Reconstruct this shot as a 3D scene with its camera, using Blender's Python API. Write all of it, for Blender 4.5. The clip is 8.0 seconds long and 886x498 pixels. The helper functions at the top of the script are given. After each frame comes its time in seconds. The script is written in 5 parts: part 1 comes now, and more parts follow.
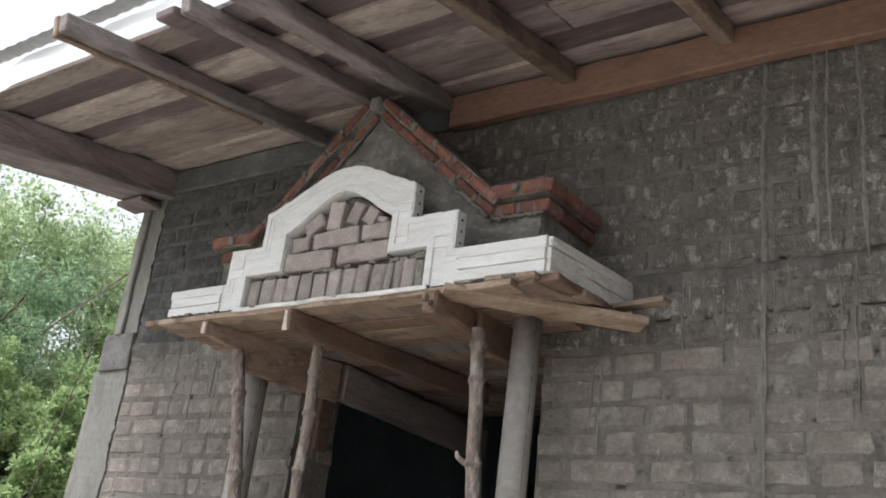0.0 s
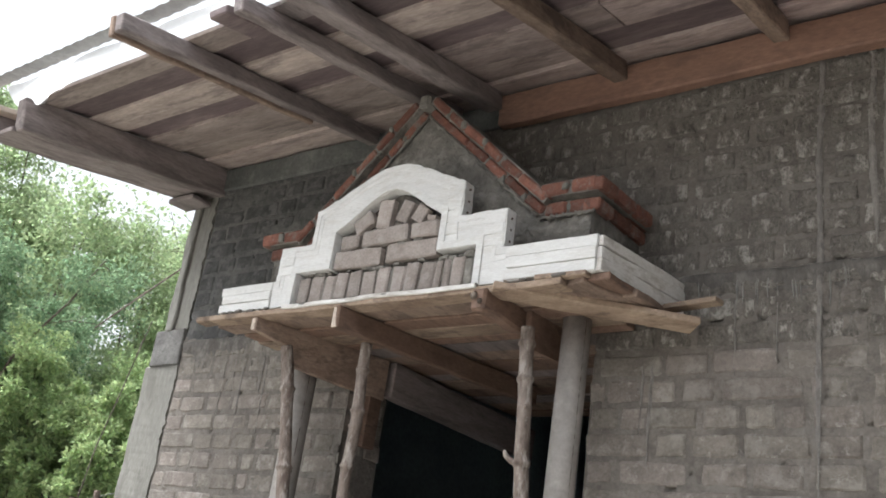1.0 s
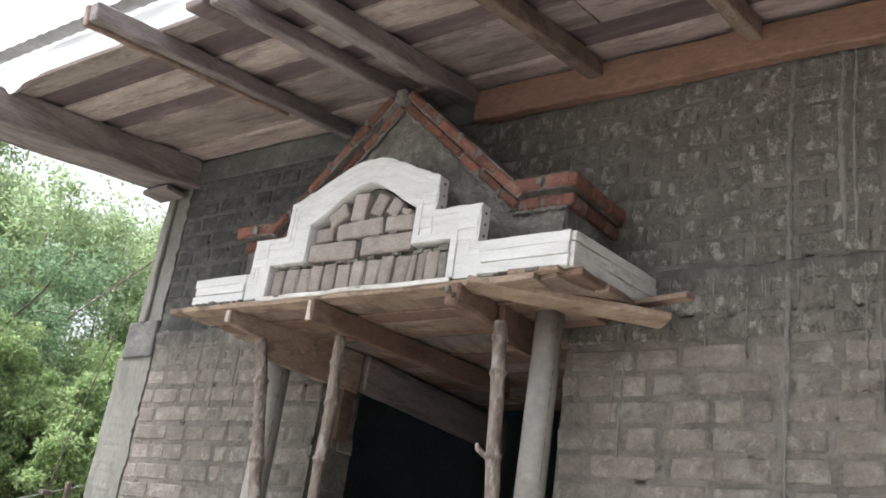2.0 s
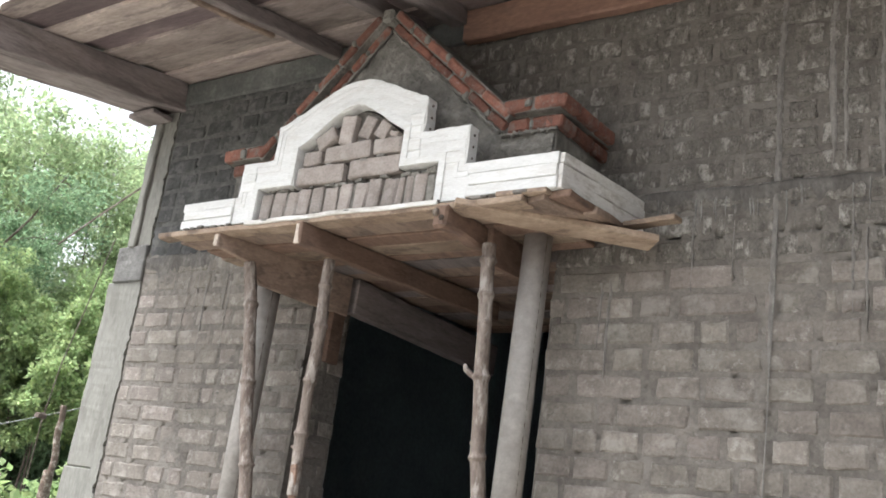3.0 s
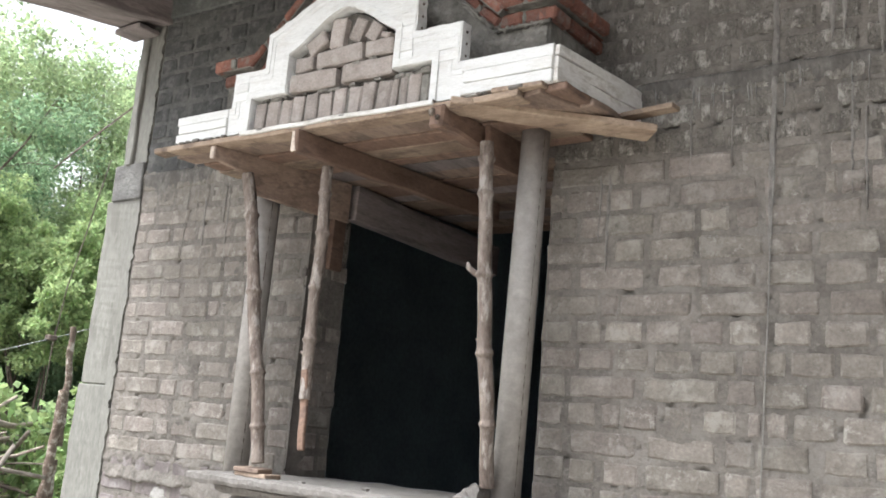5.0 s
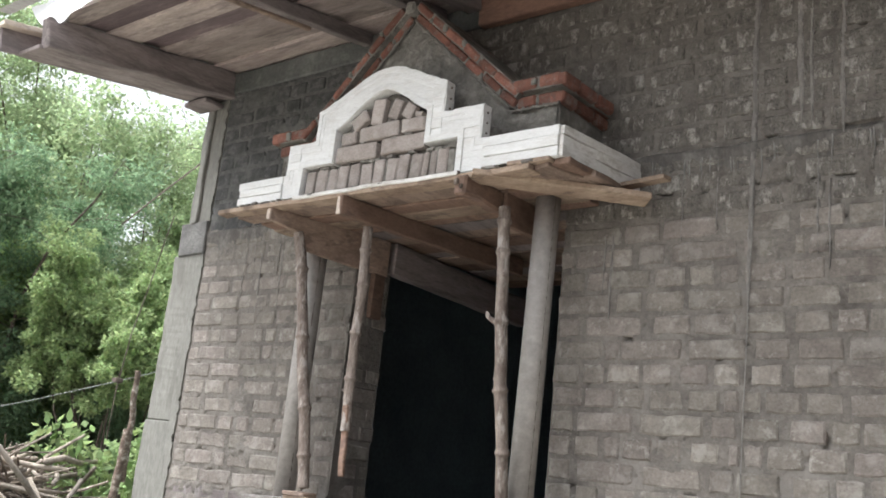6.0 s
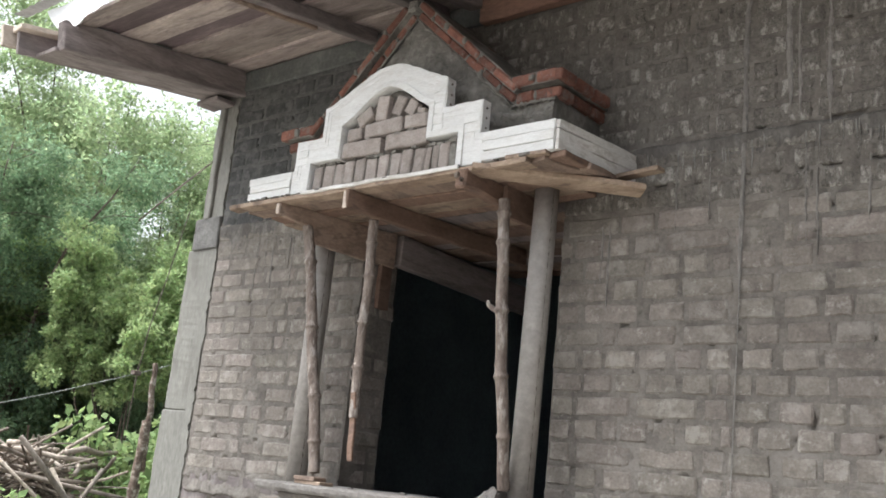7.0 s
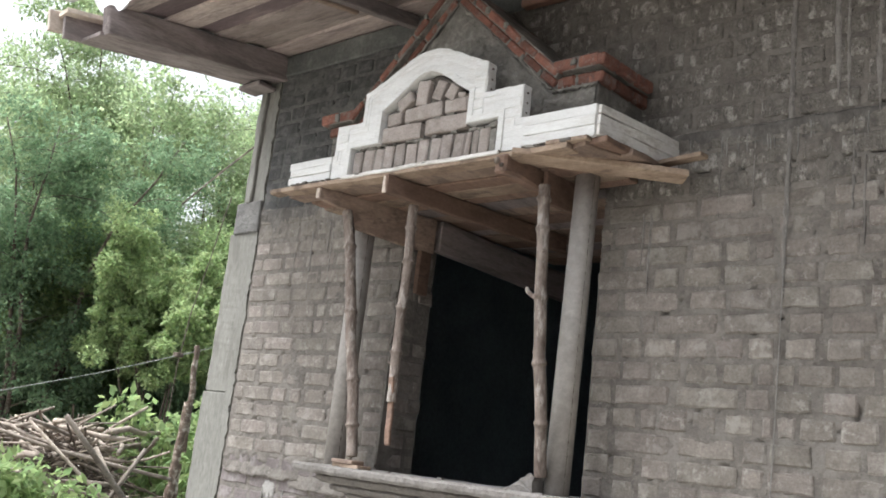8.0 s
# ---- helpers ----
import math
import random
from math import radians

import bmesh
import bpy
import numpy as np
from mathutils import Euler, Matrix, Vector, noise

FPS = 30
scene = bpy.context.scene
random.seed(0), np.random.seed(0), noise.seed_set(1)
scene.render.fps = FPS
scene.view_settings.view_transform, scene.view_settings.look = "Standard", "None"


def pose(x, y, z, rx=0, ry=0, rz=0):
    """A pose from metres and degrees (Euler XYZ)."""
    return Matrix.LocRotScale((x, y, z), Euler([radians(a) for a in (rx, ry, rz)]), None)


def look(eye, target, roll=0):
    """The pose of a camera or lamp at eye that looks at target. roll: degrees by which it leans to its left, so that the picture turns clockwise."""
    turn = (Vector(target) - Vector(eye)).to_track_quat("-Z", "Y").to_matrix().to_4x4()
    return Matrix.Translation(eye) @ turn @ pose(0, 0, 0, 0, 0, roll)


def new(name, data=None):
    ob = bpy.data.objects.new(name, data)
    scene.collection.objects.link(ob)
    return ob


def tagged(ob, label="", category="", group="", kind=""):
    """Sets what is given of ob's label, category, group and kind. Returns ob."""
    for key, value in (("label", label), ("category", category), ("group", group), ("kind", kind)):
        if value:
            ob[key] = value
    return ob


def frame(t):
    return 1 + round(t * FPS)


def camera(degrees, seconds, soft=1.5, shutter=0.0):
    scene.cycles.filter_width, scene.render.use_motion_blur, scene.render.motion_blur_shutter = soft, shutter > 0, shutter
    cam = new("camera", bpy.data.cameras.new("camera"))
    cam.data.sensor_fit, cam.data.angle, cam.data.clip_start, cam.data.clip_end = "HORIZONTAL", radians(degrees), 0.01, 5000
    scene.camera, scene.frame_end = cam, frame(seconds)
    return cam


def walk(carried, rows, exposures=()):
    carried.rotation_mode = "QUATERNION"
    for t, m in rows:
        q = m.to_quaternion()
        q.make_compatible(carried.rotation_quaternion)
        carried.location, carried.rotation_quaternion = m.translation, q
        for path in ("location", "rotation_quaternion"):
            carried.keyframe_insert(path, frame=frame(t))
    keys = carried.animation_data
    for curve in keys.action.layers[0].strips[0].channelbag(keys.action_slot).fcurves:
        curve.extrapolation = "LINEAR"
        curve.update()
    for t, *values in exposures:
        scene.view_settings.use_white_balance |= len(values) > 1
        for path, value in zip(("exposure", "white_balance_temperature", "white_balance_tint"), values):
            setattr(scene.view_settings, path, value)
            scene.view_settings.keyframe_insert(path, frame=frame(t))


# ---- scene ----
cam = camera(49.16, 8.0, soft=1.75)

# ---- the walk: seconds, x, y, z, yaw, pitch, roll ----
STEPS = [
    (0, 1.468, -2.746, 1.586, 37.67, 20.99, 7.05),
    (0.5, 1.459, -2.745, 1.578, 39.67, 21.56, 8.36),
    (1, 1.453, -2.749, 1.579, 40.48, 20.66, 8.46),
    (2.3, 1.469, -2.756, 1.575, 38.50, 20.17, 8.40),
    (2.5, 1.462, -2.756, 1.573, 38.29, 19.26, 8.18),
    (3, 1.472, -2.740, 1.571, 37.80, 16.21, 7.91),
    (3.5, 1.467, -2.740, 1.565, 37.41, 14.72, 7.74),
    (4, 1.455, -2.728, 1.523, 36.43, 8.38, 6.36),
    (4.5, 1.459, -2.725, 1.527, 36.73, 6.23, 4.65),
    (5, 1.470, -2.736, 1.544, 37.14, 10.87, 5.04),
    (5.2, 1.468, -2.749, 1.551, 37.32, 11.42, 5.22),
    (6.3, 1.932, -3.093, 1.430, 41.43, 14.42, 6.07),
    (6.5, 1.941, -3.091, 1.439, 41.39, 14.63, 5.67),
    (7, 1.946, -3.092, 1.423, 41.48, 13.26, 5.76),
    (7.5, 1.951, -3.093, 1.424, 41.27, 12.53, 5.86),
    (8, 1.943, -3.081, 1.423, 43.82, 12.19, 6.78),
]


def stand(x, y, z, yaw, pitch, roll):
    return pose(x, y, z, 90 + pitch, 0, yaw) @ pose(0, 0, 0, 0, 0, roll)


walk(cam, [(s[0], stand(*s[1:])) for s in STEPS], exposures=[(0.0, 0.98, 6080, 9), (1.0, 1.21, 6080, 9), (2.5, 1.42, 6080, 9), (3.0, 1.57, 6080, 9), (3.5, 1.36, 6080, 9), (4.0, 1.57, 6080, 9), (4.5, 1.98, 6080, 9), (5.0, 1.63, 6080, 9), (5.2, 1.57, 6080, 9), (6.5, 1.27, 6080, 9), (8.0, 1.29, 6080, 9)])

# ---- light: a bright overcast day ----
SUN_ELEVATION, SUN_TURN = radians(62), radians(215)
world = bpy.data.worlds.new("sky")
scene.world = world
world.use_nodes = True
wn = world.node_tree
sky = wn.nodes.new("ShaderNodeTexSky")
sky.sky_type = "NISHITA"
sky.sun_disc = False
sky.sun_elevation, sky.sun_rotation = SUN_ELEVATION, SUN_TURN
sky.air_density, sky.dust_density = 1.0, 5.0
hazy = wn.nodes.new("ShaderNodeHueSaturation")
hazy.inputs["Saturation"].default_value = 0.05
wn.links.new(sky.outputs[0], hazy.inputs["Color"])
wn.links.new(hazy.outputs[0], wn.nodes["Background"].inputs["Color"])
wn.nodes["Background"].inputs["Strength"].default_value = 0.15
sun = new("sun", bpy.data.lights.new("sun", "SUN"))
sun.data.energy, sun.data.angle, sun.data.color = 2.6, radians(25), (1.0, 0.96, 0.9)
sun.matrix_world = look((0, 0, 0), (-math.sin(SUN_TURN) * math.cos(SUN_ELEVATION), -math.cos(SUN_TURN) * math.cos(SUN_ELEVATION), -math.sin(SUN_ELEVATION)))

# ---- materials ----
def material(name, dark, light, scale=6.0, rough=0.85, bump=0.3, fine=90.0, spread=0.12, stain=None, stain_amount=0.0,
             stretch=(1, 1, 1), stain_scale=2.5, metallic=0.0, hue=0.0, island=False, relief=0.004, through_light=0.0, scuff=None, scuff_scale=60.0, scuff_amount=0.7):
    """Two scales of mottling between dark and light, a stain on top, a lightness that changes from piece to piece, and fine relief."""
    m = bpy.data.materials.new(name)
    m.use_nodes = True
    nt = m.node_tree
    node, link = nt.nodes.new, nt.links.new
    bsdf = nt.nodes["Principled BSDF"]
    bsdf.inputs["Roughness"].default_value = rough
    bsdf.inputs["Metallic"].default_value = metallic
    coord = node("ShaderNodeTexCoord")
    info = node("ShaderNodeNewGeometry") if island else node("ShaderNodeObjectInfo")
    rnd = info.outputs["Random Per Island"] if island else info.outputs["Random"]
    away = node("ShaderNodeVectorMath")
    away.operation = "SCALE"
    away.inputs[0].default_value = (37.0, 53.0, 71.0)
    link(rnd, away.inputs["Scale"])
    place = node("ShaderNodeVectorMath")
    place.operation = "MULTIPLY_ADD"
    place.inputs[1].default_value = stretch
    link(coord.outputs["Object"], place.inputs[0])
    link(away.outputs[0], place.inputs[2])

    def tex(s, detail=6.0, roughness=0.6):
        n = node("ShaderNodeTexNoise")
        n.inputs["Scale"].default_value, n.inputs["Detail"].default_value, n.inputs["Roughness"].default_value = s, detail, roughness
        link(place.outputs[0], n.inputs["Vector"])
        return n.outputs["Fac"]

    def span(value, a, b):
        n = node("ShaderNodeMapRange")
        n.inputs["From Min"].default_value, n.inputs["From Max"].default_value = a, b
        link(value, n.inputs["Value"])
        return n.outputs["Result"]

    big, small = tex(scale), tex(fine, 4.0, 0.7)
    mix = node("ShaderNodeMix")
    mix.data_type = "RGBA"
    link(span(big, 0.32, 0.68), mix.inputs["Factor"])
    mix.inputs["A"].default_value, mix.inputs["B"].default_value = (*dark, 1), (*light, 1)
    colour = mix.outputs["Result"]
    grain = node("ShaderNodeMix")
    grain.data_type, grain.blend_type = "RGBA", "OVERLAY"
    grain.inputs["Factor"].default_value = 0.5
    link(colour, grain.inputs["A"])
    link(small, grain.inputs["B"])
    colour = grain.outputs["Result"]
    if stain:
        s = node("ShaderNodeMix")
        s.data_type = "RGBA"
        fac = node("ShaderNodeMath")
        fac.operation = "MULTIPLY"
        fac.inputs[1].default_value = stain_amount
        link(span(tex(stain_scale, 8.0, 0.7), 0.52, 0.62), fac.inputs[0])
        link(fac.outputs[0], s.inputs["Factor"])
        link(colour, s.inputs["A"])
        s.inputs["B"].default_value = (*stain, 1)
        colour = s.outputs["Result"]
    if scuff:
        rub = node("ShaderNodeMix")
        rub.data_type = "RGBA"
        worn = node("ShaderNodeMath")
        worn.operation = "MULTIPLY"
        link(span(tex(scuff_scale, 5.0, 0.75), 0.54, 0.66), worn.inputs[0])
        link(span(tex(scuff_scale * 0.22, 3.0, 0.6), 0.42, 0.6), worn.inputs[1])
        amount = node("ShaderNodeMath")
        amount.operation = "MULTIPLY"
        amount.inputs[1].default_value = scuff_amount
        link(worn.outputs[0], amount.inputs[0])
        link(amount.outputs[0], rub.inputs["Factor"])
        link(colour, rub.inputs["A"])
        rub.inputs["B"].default_value = (*scuff, 1)
        colour = rub.outputs["Result"]
    if spread or hue:
        vary = node("ShaderNodeHueSaturation")
        tone = node("ShaderNodeMapRange")
        tone.inputs["To Min"].default_value, tone.inputs["To Max"].default_value = 1 - spread, 1 + spread
        link(rnd, tone.inputs["Value"])
        link(tone.outputs["Result"], vary.inputs["Value"])
        if hue:
            turn = node("ShaderNodeMapRange")
            turn.inputs["To Min"].default_value, turn.inputs["To Max"].default_value = 0.5 - hue, 0.5 + hue
            wild = node("ShaderNodeMath")
            wild.operation = "FRACT"
            times = node("ShaderNodeMath")
            times.operation = "MULTIPLY"
            times.inputs[1].default_value = 17.31
            link(rnd, times.inputs[0])
            link(times.outputs[0], wild.inputs[0])
            link(wild.outputs[0], turn.inputs["Value"])
            link(turn.outputs["Result"], vary.inputs["Hue"])
        link(colour, vary.inputs["Color"])
        colour = vary.outputs["Color"]
    link(colour, bsdf.inputs["Base Color"])
    if bump:
        both = node("ShaderNodeMath")
        both.operation = "MULTIPLY_ADD"
        both.inputs[1].default_value = 0.5
        link(small, both.inputs[0])
        link(tex(scale * 3.5), both.inputs[2])
        b = node("ShaderNodeBump")
        b.inputs["Strength"].default_value, b.inputs["Distance"].default_value = bump, relief
        link(both.outputs[0], b.inputs["Height"])
        link(b.outputs[0], bsdf.inputs["Normal"])
    if through_light:
        bsdf.inputs["Roughness"].default_value = rough
        leafy = node("ShaderNodeBsdfTranslucent")
        link(colour, leafy.inputs["Color"])
        blend = node("ShaderNodeMixShader")
        blend.inputs[0].default_value = through_light
        link(bsdf.outputs[0], blend.inputs[1])
        link(leafy.outputs[0], blend.inputs[2])
        link(blend.outputs[0], nt.nodes["Material Output"].inputs["Surface"])
    return m


MORTAR = material("grey_mortar", (0.10, 0.089, 0.078), (0.19, 0.17, 0.150), 7, 0.95, 1.0, 55, 0.0, (0.222, 0.205, 0.184), 0.5, stain_scale=5, relief=0.012, scuff=(0.265, 0.247, 0.222), scuff_scale=65, scuff_amount=0.6)
DARK_MORTAR = material("dark_grey_mortar", (0.055, 0.056, 0.053), (0.115, 0.114, 0.107), 9, 0.95, 1.0, 55, 0.0, (0.16, 0.156, 0.147), 0.45, stain_scale=6, relief=0.012)
BRICK = material("weathered_brick", (0.150, 0.130, 0.113), (0.226, 0.20, 0.175), 14, 0.95, 0.7, 90, 0.15, (0.29, 0.27, 0.241), 0.7, stain_scale=11, hue=0.012, relief=0.009, scuff=(0.365, 0.348, 0.314), scuff_scale=30, scuff_amount=0.75)
DARK_BRICK = material("dark_grey_brick", (0.042, 0.042, 0.042), (0.085, 0.083, 0.082), 16, 0.95, 0.8, 120, 0.45, (0.16, 0.156, 0.151), 0.6, stain_scale=14, relief=0.008)
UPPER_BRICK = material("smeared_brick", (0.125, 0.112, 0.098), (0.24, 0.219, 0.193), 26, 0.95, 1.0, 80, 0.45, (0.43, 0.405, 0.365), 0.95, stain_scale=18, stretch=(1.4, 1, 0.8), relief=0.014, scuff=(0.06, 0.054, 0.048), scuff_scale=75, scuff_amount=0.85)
PINK_BRICK = material("pinkish_brick", (0.112, 0.095, 0.092), (0.172, 0.148, 0.143), 14, 0.95, 0.6, 120, 0.14, (0.255, 0.238, 0.23), 0.6, stain_scale=7, relief=0.006)
INFILL = material("smooth_grey_brick", (0.26, 0.222, 0.20), (0.36, 0.316, 0.29), 16, 0.92, 0.6, 120, 0.16, (0.42, 0.38, 0.355), 0.5, stain_scale=14)
RED = material("red_clay_brick", (0.13, 0.058, 0.043), (0.225, 0.097, 0.068), 14, 0.92, 0.8, 110, 0.32, (0.19, 0.15, 0.13), 0.85, stain_scale=13, relief=0.01, scuff=(0.25, 0.22, 0.2), scuff_scale=45, scuff_amount=0.7)
CONCRETE = material("cast_concrete", (0.135, 0.131, 0.116), (0.205, 0.199, 0.178), 4, 0.9, 0.6, 60, 0.05, (0.095, 0.09, 0.077), 0.6, stretch=(1, 1, 0.35), stain_scale=4, relief=0.008, scuff=(0.27, 0.262, 0.236), scuff_scale=40, scuff_amount=0.5)
DARK_CONCRETE = material("dark_concrete", (0.078, 0.075, 0.071), (0.15, 0.145, 0.138), 9, 0.92, 0.9, 60, 0.05, (0.24, 0.232, 0.222), 0.4, relief=0.014)
PLASTER = material("cement_plaster", (0.135, 0.125, 0.112), (0.255, 0.24, 0.214), 9, 0.95, 1.0, 50, 0.05, (0.34, 0.325, 0.294), 0.6, stain_scale=9, relief=0.02)
APRON = material("streaked_cement", (0.06, 0.054, 0.043), (0.14, 0.13, 0.116), 12, 0.92, 0.7, 80, 0.0, (0.26, 0.247, 0.232), 0.65, stretch=(1.3, 1, 0.55), stain_scale=8, relief=0.012, scuff=(0.33, 0.315, 0.295), scuff_scale=26, scuff_amount=0.6)
BAND = material("damp_streaked_concrete", (0.08, 0.073, 0.066), (0.15, 0.139, 0.127), 9, 0.93, 0.9, 60, 0.0, (0.215, 0.2, 0.185), 0.6, stretch=(1.5, 1, 0.8), stain_scale=9, relief=0.012)
DRIP = material("pale_lime_drip", (0.19, 0.182, 0.17), (0.34, 0.33, 0.312), 22, 0.92, 0.7, 70, 0.2, (0.12, 0.114, 0.104), 0.6, stain_scale=22, stretch=(1, 1, 0.4), relief=0.006)
SPLASH = material("lime_splash", (0.235, 0.225, 0.21), (0.33, 0.318, 0.30), 20, 0.92, 0.6, 70, 0.1, (0.17, 0.16, 0.15), 0.5, stain_scale=20, relief=0.006)
RUN = material("pale_cement_run", (0.19, 0.175, 0.16), (0.285, 0.265, 0.245), 20, 0.92, 0.9, 70, 0.15, (0.115, 0.105, 0.095), 0.7, stain_scale=20, stretch=(1, 1, 0.5), relief=0.010)
STRING = material("old_string", (0.16, 0.15, 0.138), (0.26, 0.245, 0.226), 20, 0.9, 0.2, 100, 0.0)
SILL = material("sill_cement", (0.14, 0.128, 0.117), (0.222, 0.206, 0.191), 9, 0.92, 0.7, 70, 0.0, (0.092, 0.083, 0.074), 0.6, stain_scale=9, relief=0.008)
WHITE = material("white_paint", (0.62, 0.614, 0.598), (0.722, 0.718, 0.705), 5, 0.7, 0.5, 60, 0.03, (0.52, 0.49, 0.45), 0.4, stretch=(1, 1, 4), stain_scale=9, relief=0.006)
DIRTY_WHITE = material("grimy_white_paint", (0.58, 0.555, 0.52), (0.72, 0.705, 0.68), 7, 0.75, 0.5, 60, 0.03, (0.30, 0.26, 0.215), 0.5, stain_scale=8, stretch=(1, 1, 2.5), relief=0.006)
WOOD = material("raw_timber", (0.15, 0.105, 0.081), (0.295, 0.218, 0.171), 8, 0.82, 0.6, 60, 0.24, (0.075, 0.053, 0.044), 0.65, stain_scale=9, stretch=(1.6, 0.7, 1.6), relief=0.006)
# pale timber, lightened further for board ends that catch the sky
LIT_END_WOOD = material("lit_end_timber", (0.40, 0.33, 0.275), (0.56, 0.48, 0.41), 7, 0.8, 0.5, 60, 0.1, (0.24, 0.185, 0.15), 0.5, stain_scale=9, stretch=(1.4, 0.6, 1.4), relief=0.005)
PALE_WOOD = material("pale_timber", (0.21, 0.148, 0.107), (0.38, 0.292, 0.22), 9, 0.82, 0.6, 60, 0.18, (0.10, 0.070, 0.055), 0.65, stain_scale=10, stretch=(0.8, 1.4, 1.4), relief=0.006)
ORANGE_WOOD = material("orange_timber", (0.21, 0.118, 0.085), (0.325, 0.192, 0.14), 5, 0.78, 0.45, 60, 0.12, (0.14, 0.082, 0.06), 0.55, stain_scale=5, stretch=(0.5, 1, 1.5))
BROWN_WOOD = material("brown_timber", (0.118, 0.073, 0.053), (0.24, 0.155, 0.114), 9, 0.82, 0.6, 60, 0.22, (0.065, 0.043, 0.035), 0.65, stain_scale=9, stretch=(1.6, 0.7, 1.6), relief=0.006)
GREY_WOOD = material("weathered_timber", (0.155, 0.13, 0.127), (0.28, 0.24, 0.232), 6, 0.85, 0.55, 60, 0.16, (0.09, 0.073, 0.072), 0.6, stain_scale=7, stretch=(2.2, 0.45, 2.2), relief=0.006)
PLANK = material("ceiling_plank", (0.27, 0.216, 0.2), (0.46, 0.38, 0.348), 8, 0.85, 0.4, 60, 0.28, (0.17, 0.135, 0.132), 0.7, stretch=(0.4, 1.6, 1), stain_scale=9, hue=0.015)
DARK_PLANK = material("dark_ceiling_plank", (0.105, 0.078, 0.08), (0.182, 0.138, 0.14), 6, 0.85, 0.4, 60, 0.3, (0.25, 0.205, 0.19), 0.5, stretch=(0.3, 1.6, 1), stain_scale=6)
BAMBOO = material("dry_bamboo", (0.105, 0.075, 0.06), (0.27, 0.222, 0.19), 34, 0.78, 0.9, 110, 0.12, (0.42, 0.38, 0.345), 0.75, stretch=(1, 1, 0.35), stain_scale=30, relief=0.007)
PIPE = material("grey_plastic_pipe", (0.265, 0.243, 0.225), (0.315, 0.29, 0.27), 6, 0.6, 0.1, 30, 0.03, (0.235, 0.21, 0.194), 0.4, stain_scale=9)
CEMENT_BAND = material("grey_green_cement", (0.07, 0.074, 0.07), (0.125, 0.127, 0.12), 5, 0.93, 0.8, 60, 0.0, (0.22, 0.218, 0.205), 0.5, stain_scale=7, relief=0.01)
SHEET = material("tin_sheet", (0.30, 0.305, 0.31), (0.43, 0.435, 0.44), 4, 0.6, 0.2, 40, 0.05, (0.30, 0.29, 0.28), 0.5, metallic=0.2)
PLASTIC = material("white_plastic_sheet", (0.82, 0.82, 0.82), (0.9, 0.9, 0.9), 6, 0.45, 0.3, 40, 0.02, (0.7, 0.68, 0.66), 0.3, stain_scale=6, through_light=0.7)
BARK = material("mossy_bark", (0.05, 0.037, 0.030), (0.13, 0.095, 0.075), 16, 0.95, 0.9, 90, 0.15, (0.30, 0.265, 0.225), 0.6, stain_scale=18, relief=0.01)
POSTWOOD = material("flecked_old_post", (0.07, 0.05, 0.038), (0.20, 0.145, 0.108), 20, 0.95, 0.9, 90, 0.15, (0.42, 0.38, 0.33), 0.85, stain_scale=20, relief=0.01)
BRUSH = material("gap_shade_brushwood", (0.085, 0.065, 0.051), (0.22, 0.175, 0.14), 14, 0.9, 0.5, 80, 0.4, island=True)
STICK = material("dry_stick", (0.155, 0.122, 0.097), (0.41, 0.35, 0.29), 14, 0.85, 0.5, 80, 0.4, (0.075, 0.06, 0.05), 0.6, stain_scale=14)
SOIL = material("dry_sandy_soil", (0.25, 0.23, 0.202), (0.35, 0.326, 0.288), 1.2, 0.97, 0.8, 25, 0.0, (0.112, 0.128, 0.064), 0.4, stain_scale=0.7, relief=0.03)
INSIDE = material("unlit_plaster", (0.22, 0.27, 0.29), (0.30, 0.36, 0.38), 3, 0.95, 0.3, 40, 0.0)
LEAF = material("thicket_leaf", (0.135, 0.21, 0.12), (0.23, 0.32, 0.18), 0.5, 0.85, 0.0, 4, 0.24, hue=0.02, island=True, through_light=0.6)
BRIGHT_LEAF = material("fresh_leaf", (0.19, 0.265, 0.105), (0.31, 0.40, 0.185), 0.7, 0.85, 0.0, 4, 0.24, hue=0.02, island=True, through_light=0.6)
YELLOW_LEAF = material("yellow_green_leaf", (0.27, 0.36, 0.155), (0.42, 0.51, 0.265), 0.7, 0.85, 0.0, 4, 0.24, hue=0.02, island=True, through_light=0.6)
# leaf colour paled to put haze and backlight into the far trees
HAZE_LEAF = material("haze_paled_leaf", (0.26, 0.34, 0.175), (0.40, 0.48, 0.28), 0.7, 0.85, 0.0, 4, 0.24, hue=0.02, island=True, through_light=0.6)
MOSS = material("moss", (0.03, 0.055, 0.015), (0.07, 0.11, 0.03), 20, 0.95, 0.5, 120, 0.2)
CABLE = material("grey_cable", (0.2, 0.2, 0.19), (0.32, 0.32, 0.3), 8, 0.6, 0.1, 60, 0.0)


# ---- mesh helpers ----
def mesh_object(name, verts, faces, mat, smooth=False):
    me = bpy.data.meshes.new(name)
    me.from_pydata([tuple(v) for v in verts], [], faces)
    me.materials.append(mat)
    if smooth:
        me.polygons.foreach_set("use_smooth", [True] * len(me.polygons))
    me.update()
    return me


def part(name, bm, mat, parent=None, label="", smooth=False):
    bmesh.ops.recalc_face_normals(bm, faces=bm.faces)
    me = bpy.data.meshes.new(name)
    bm.to_mesh(me)
    bm.free()
    me.materials.append(mat)
    if smooth:
        me.polygons.foreach_set("use_smooth", [True] * len(me.polygons))
    ob = new(name, me)
    if parent:
        ob.parent = parent
        ob.matrix_parent_inverse = parent.matrix_world.inverted()
    if label:
        ob["label"] = label
    return ob


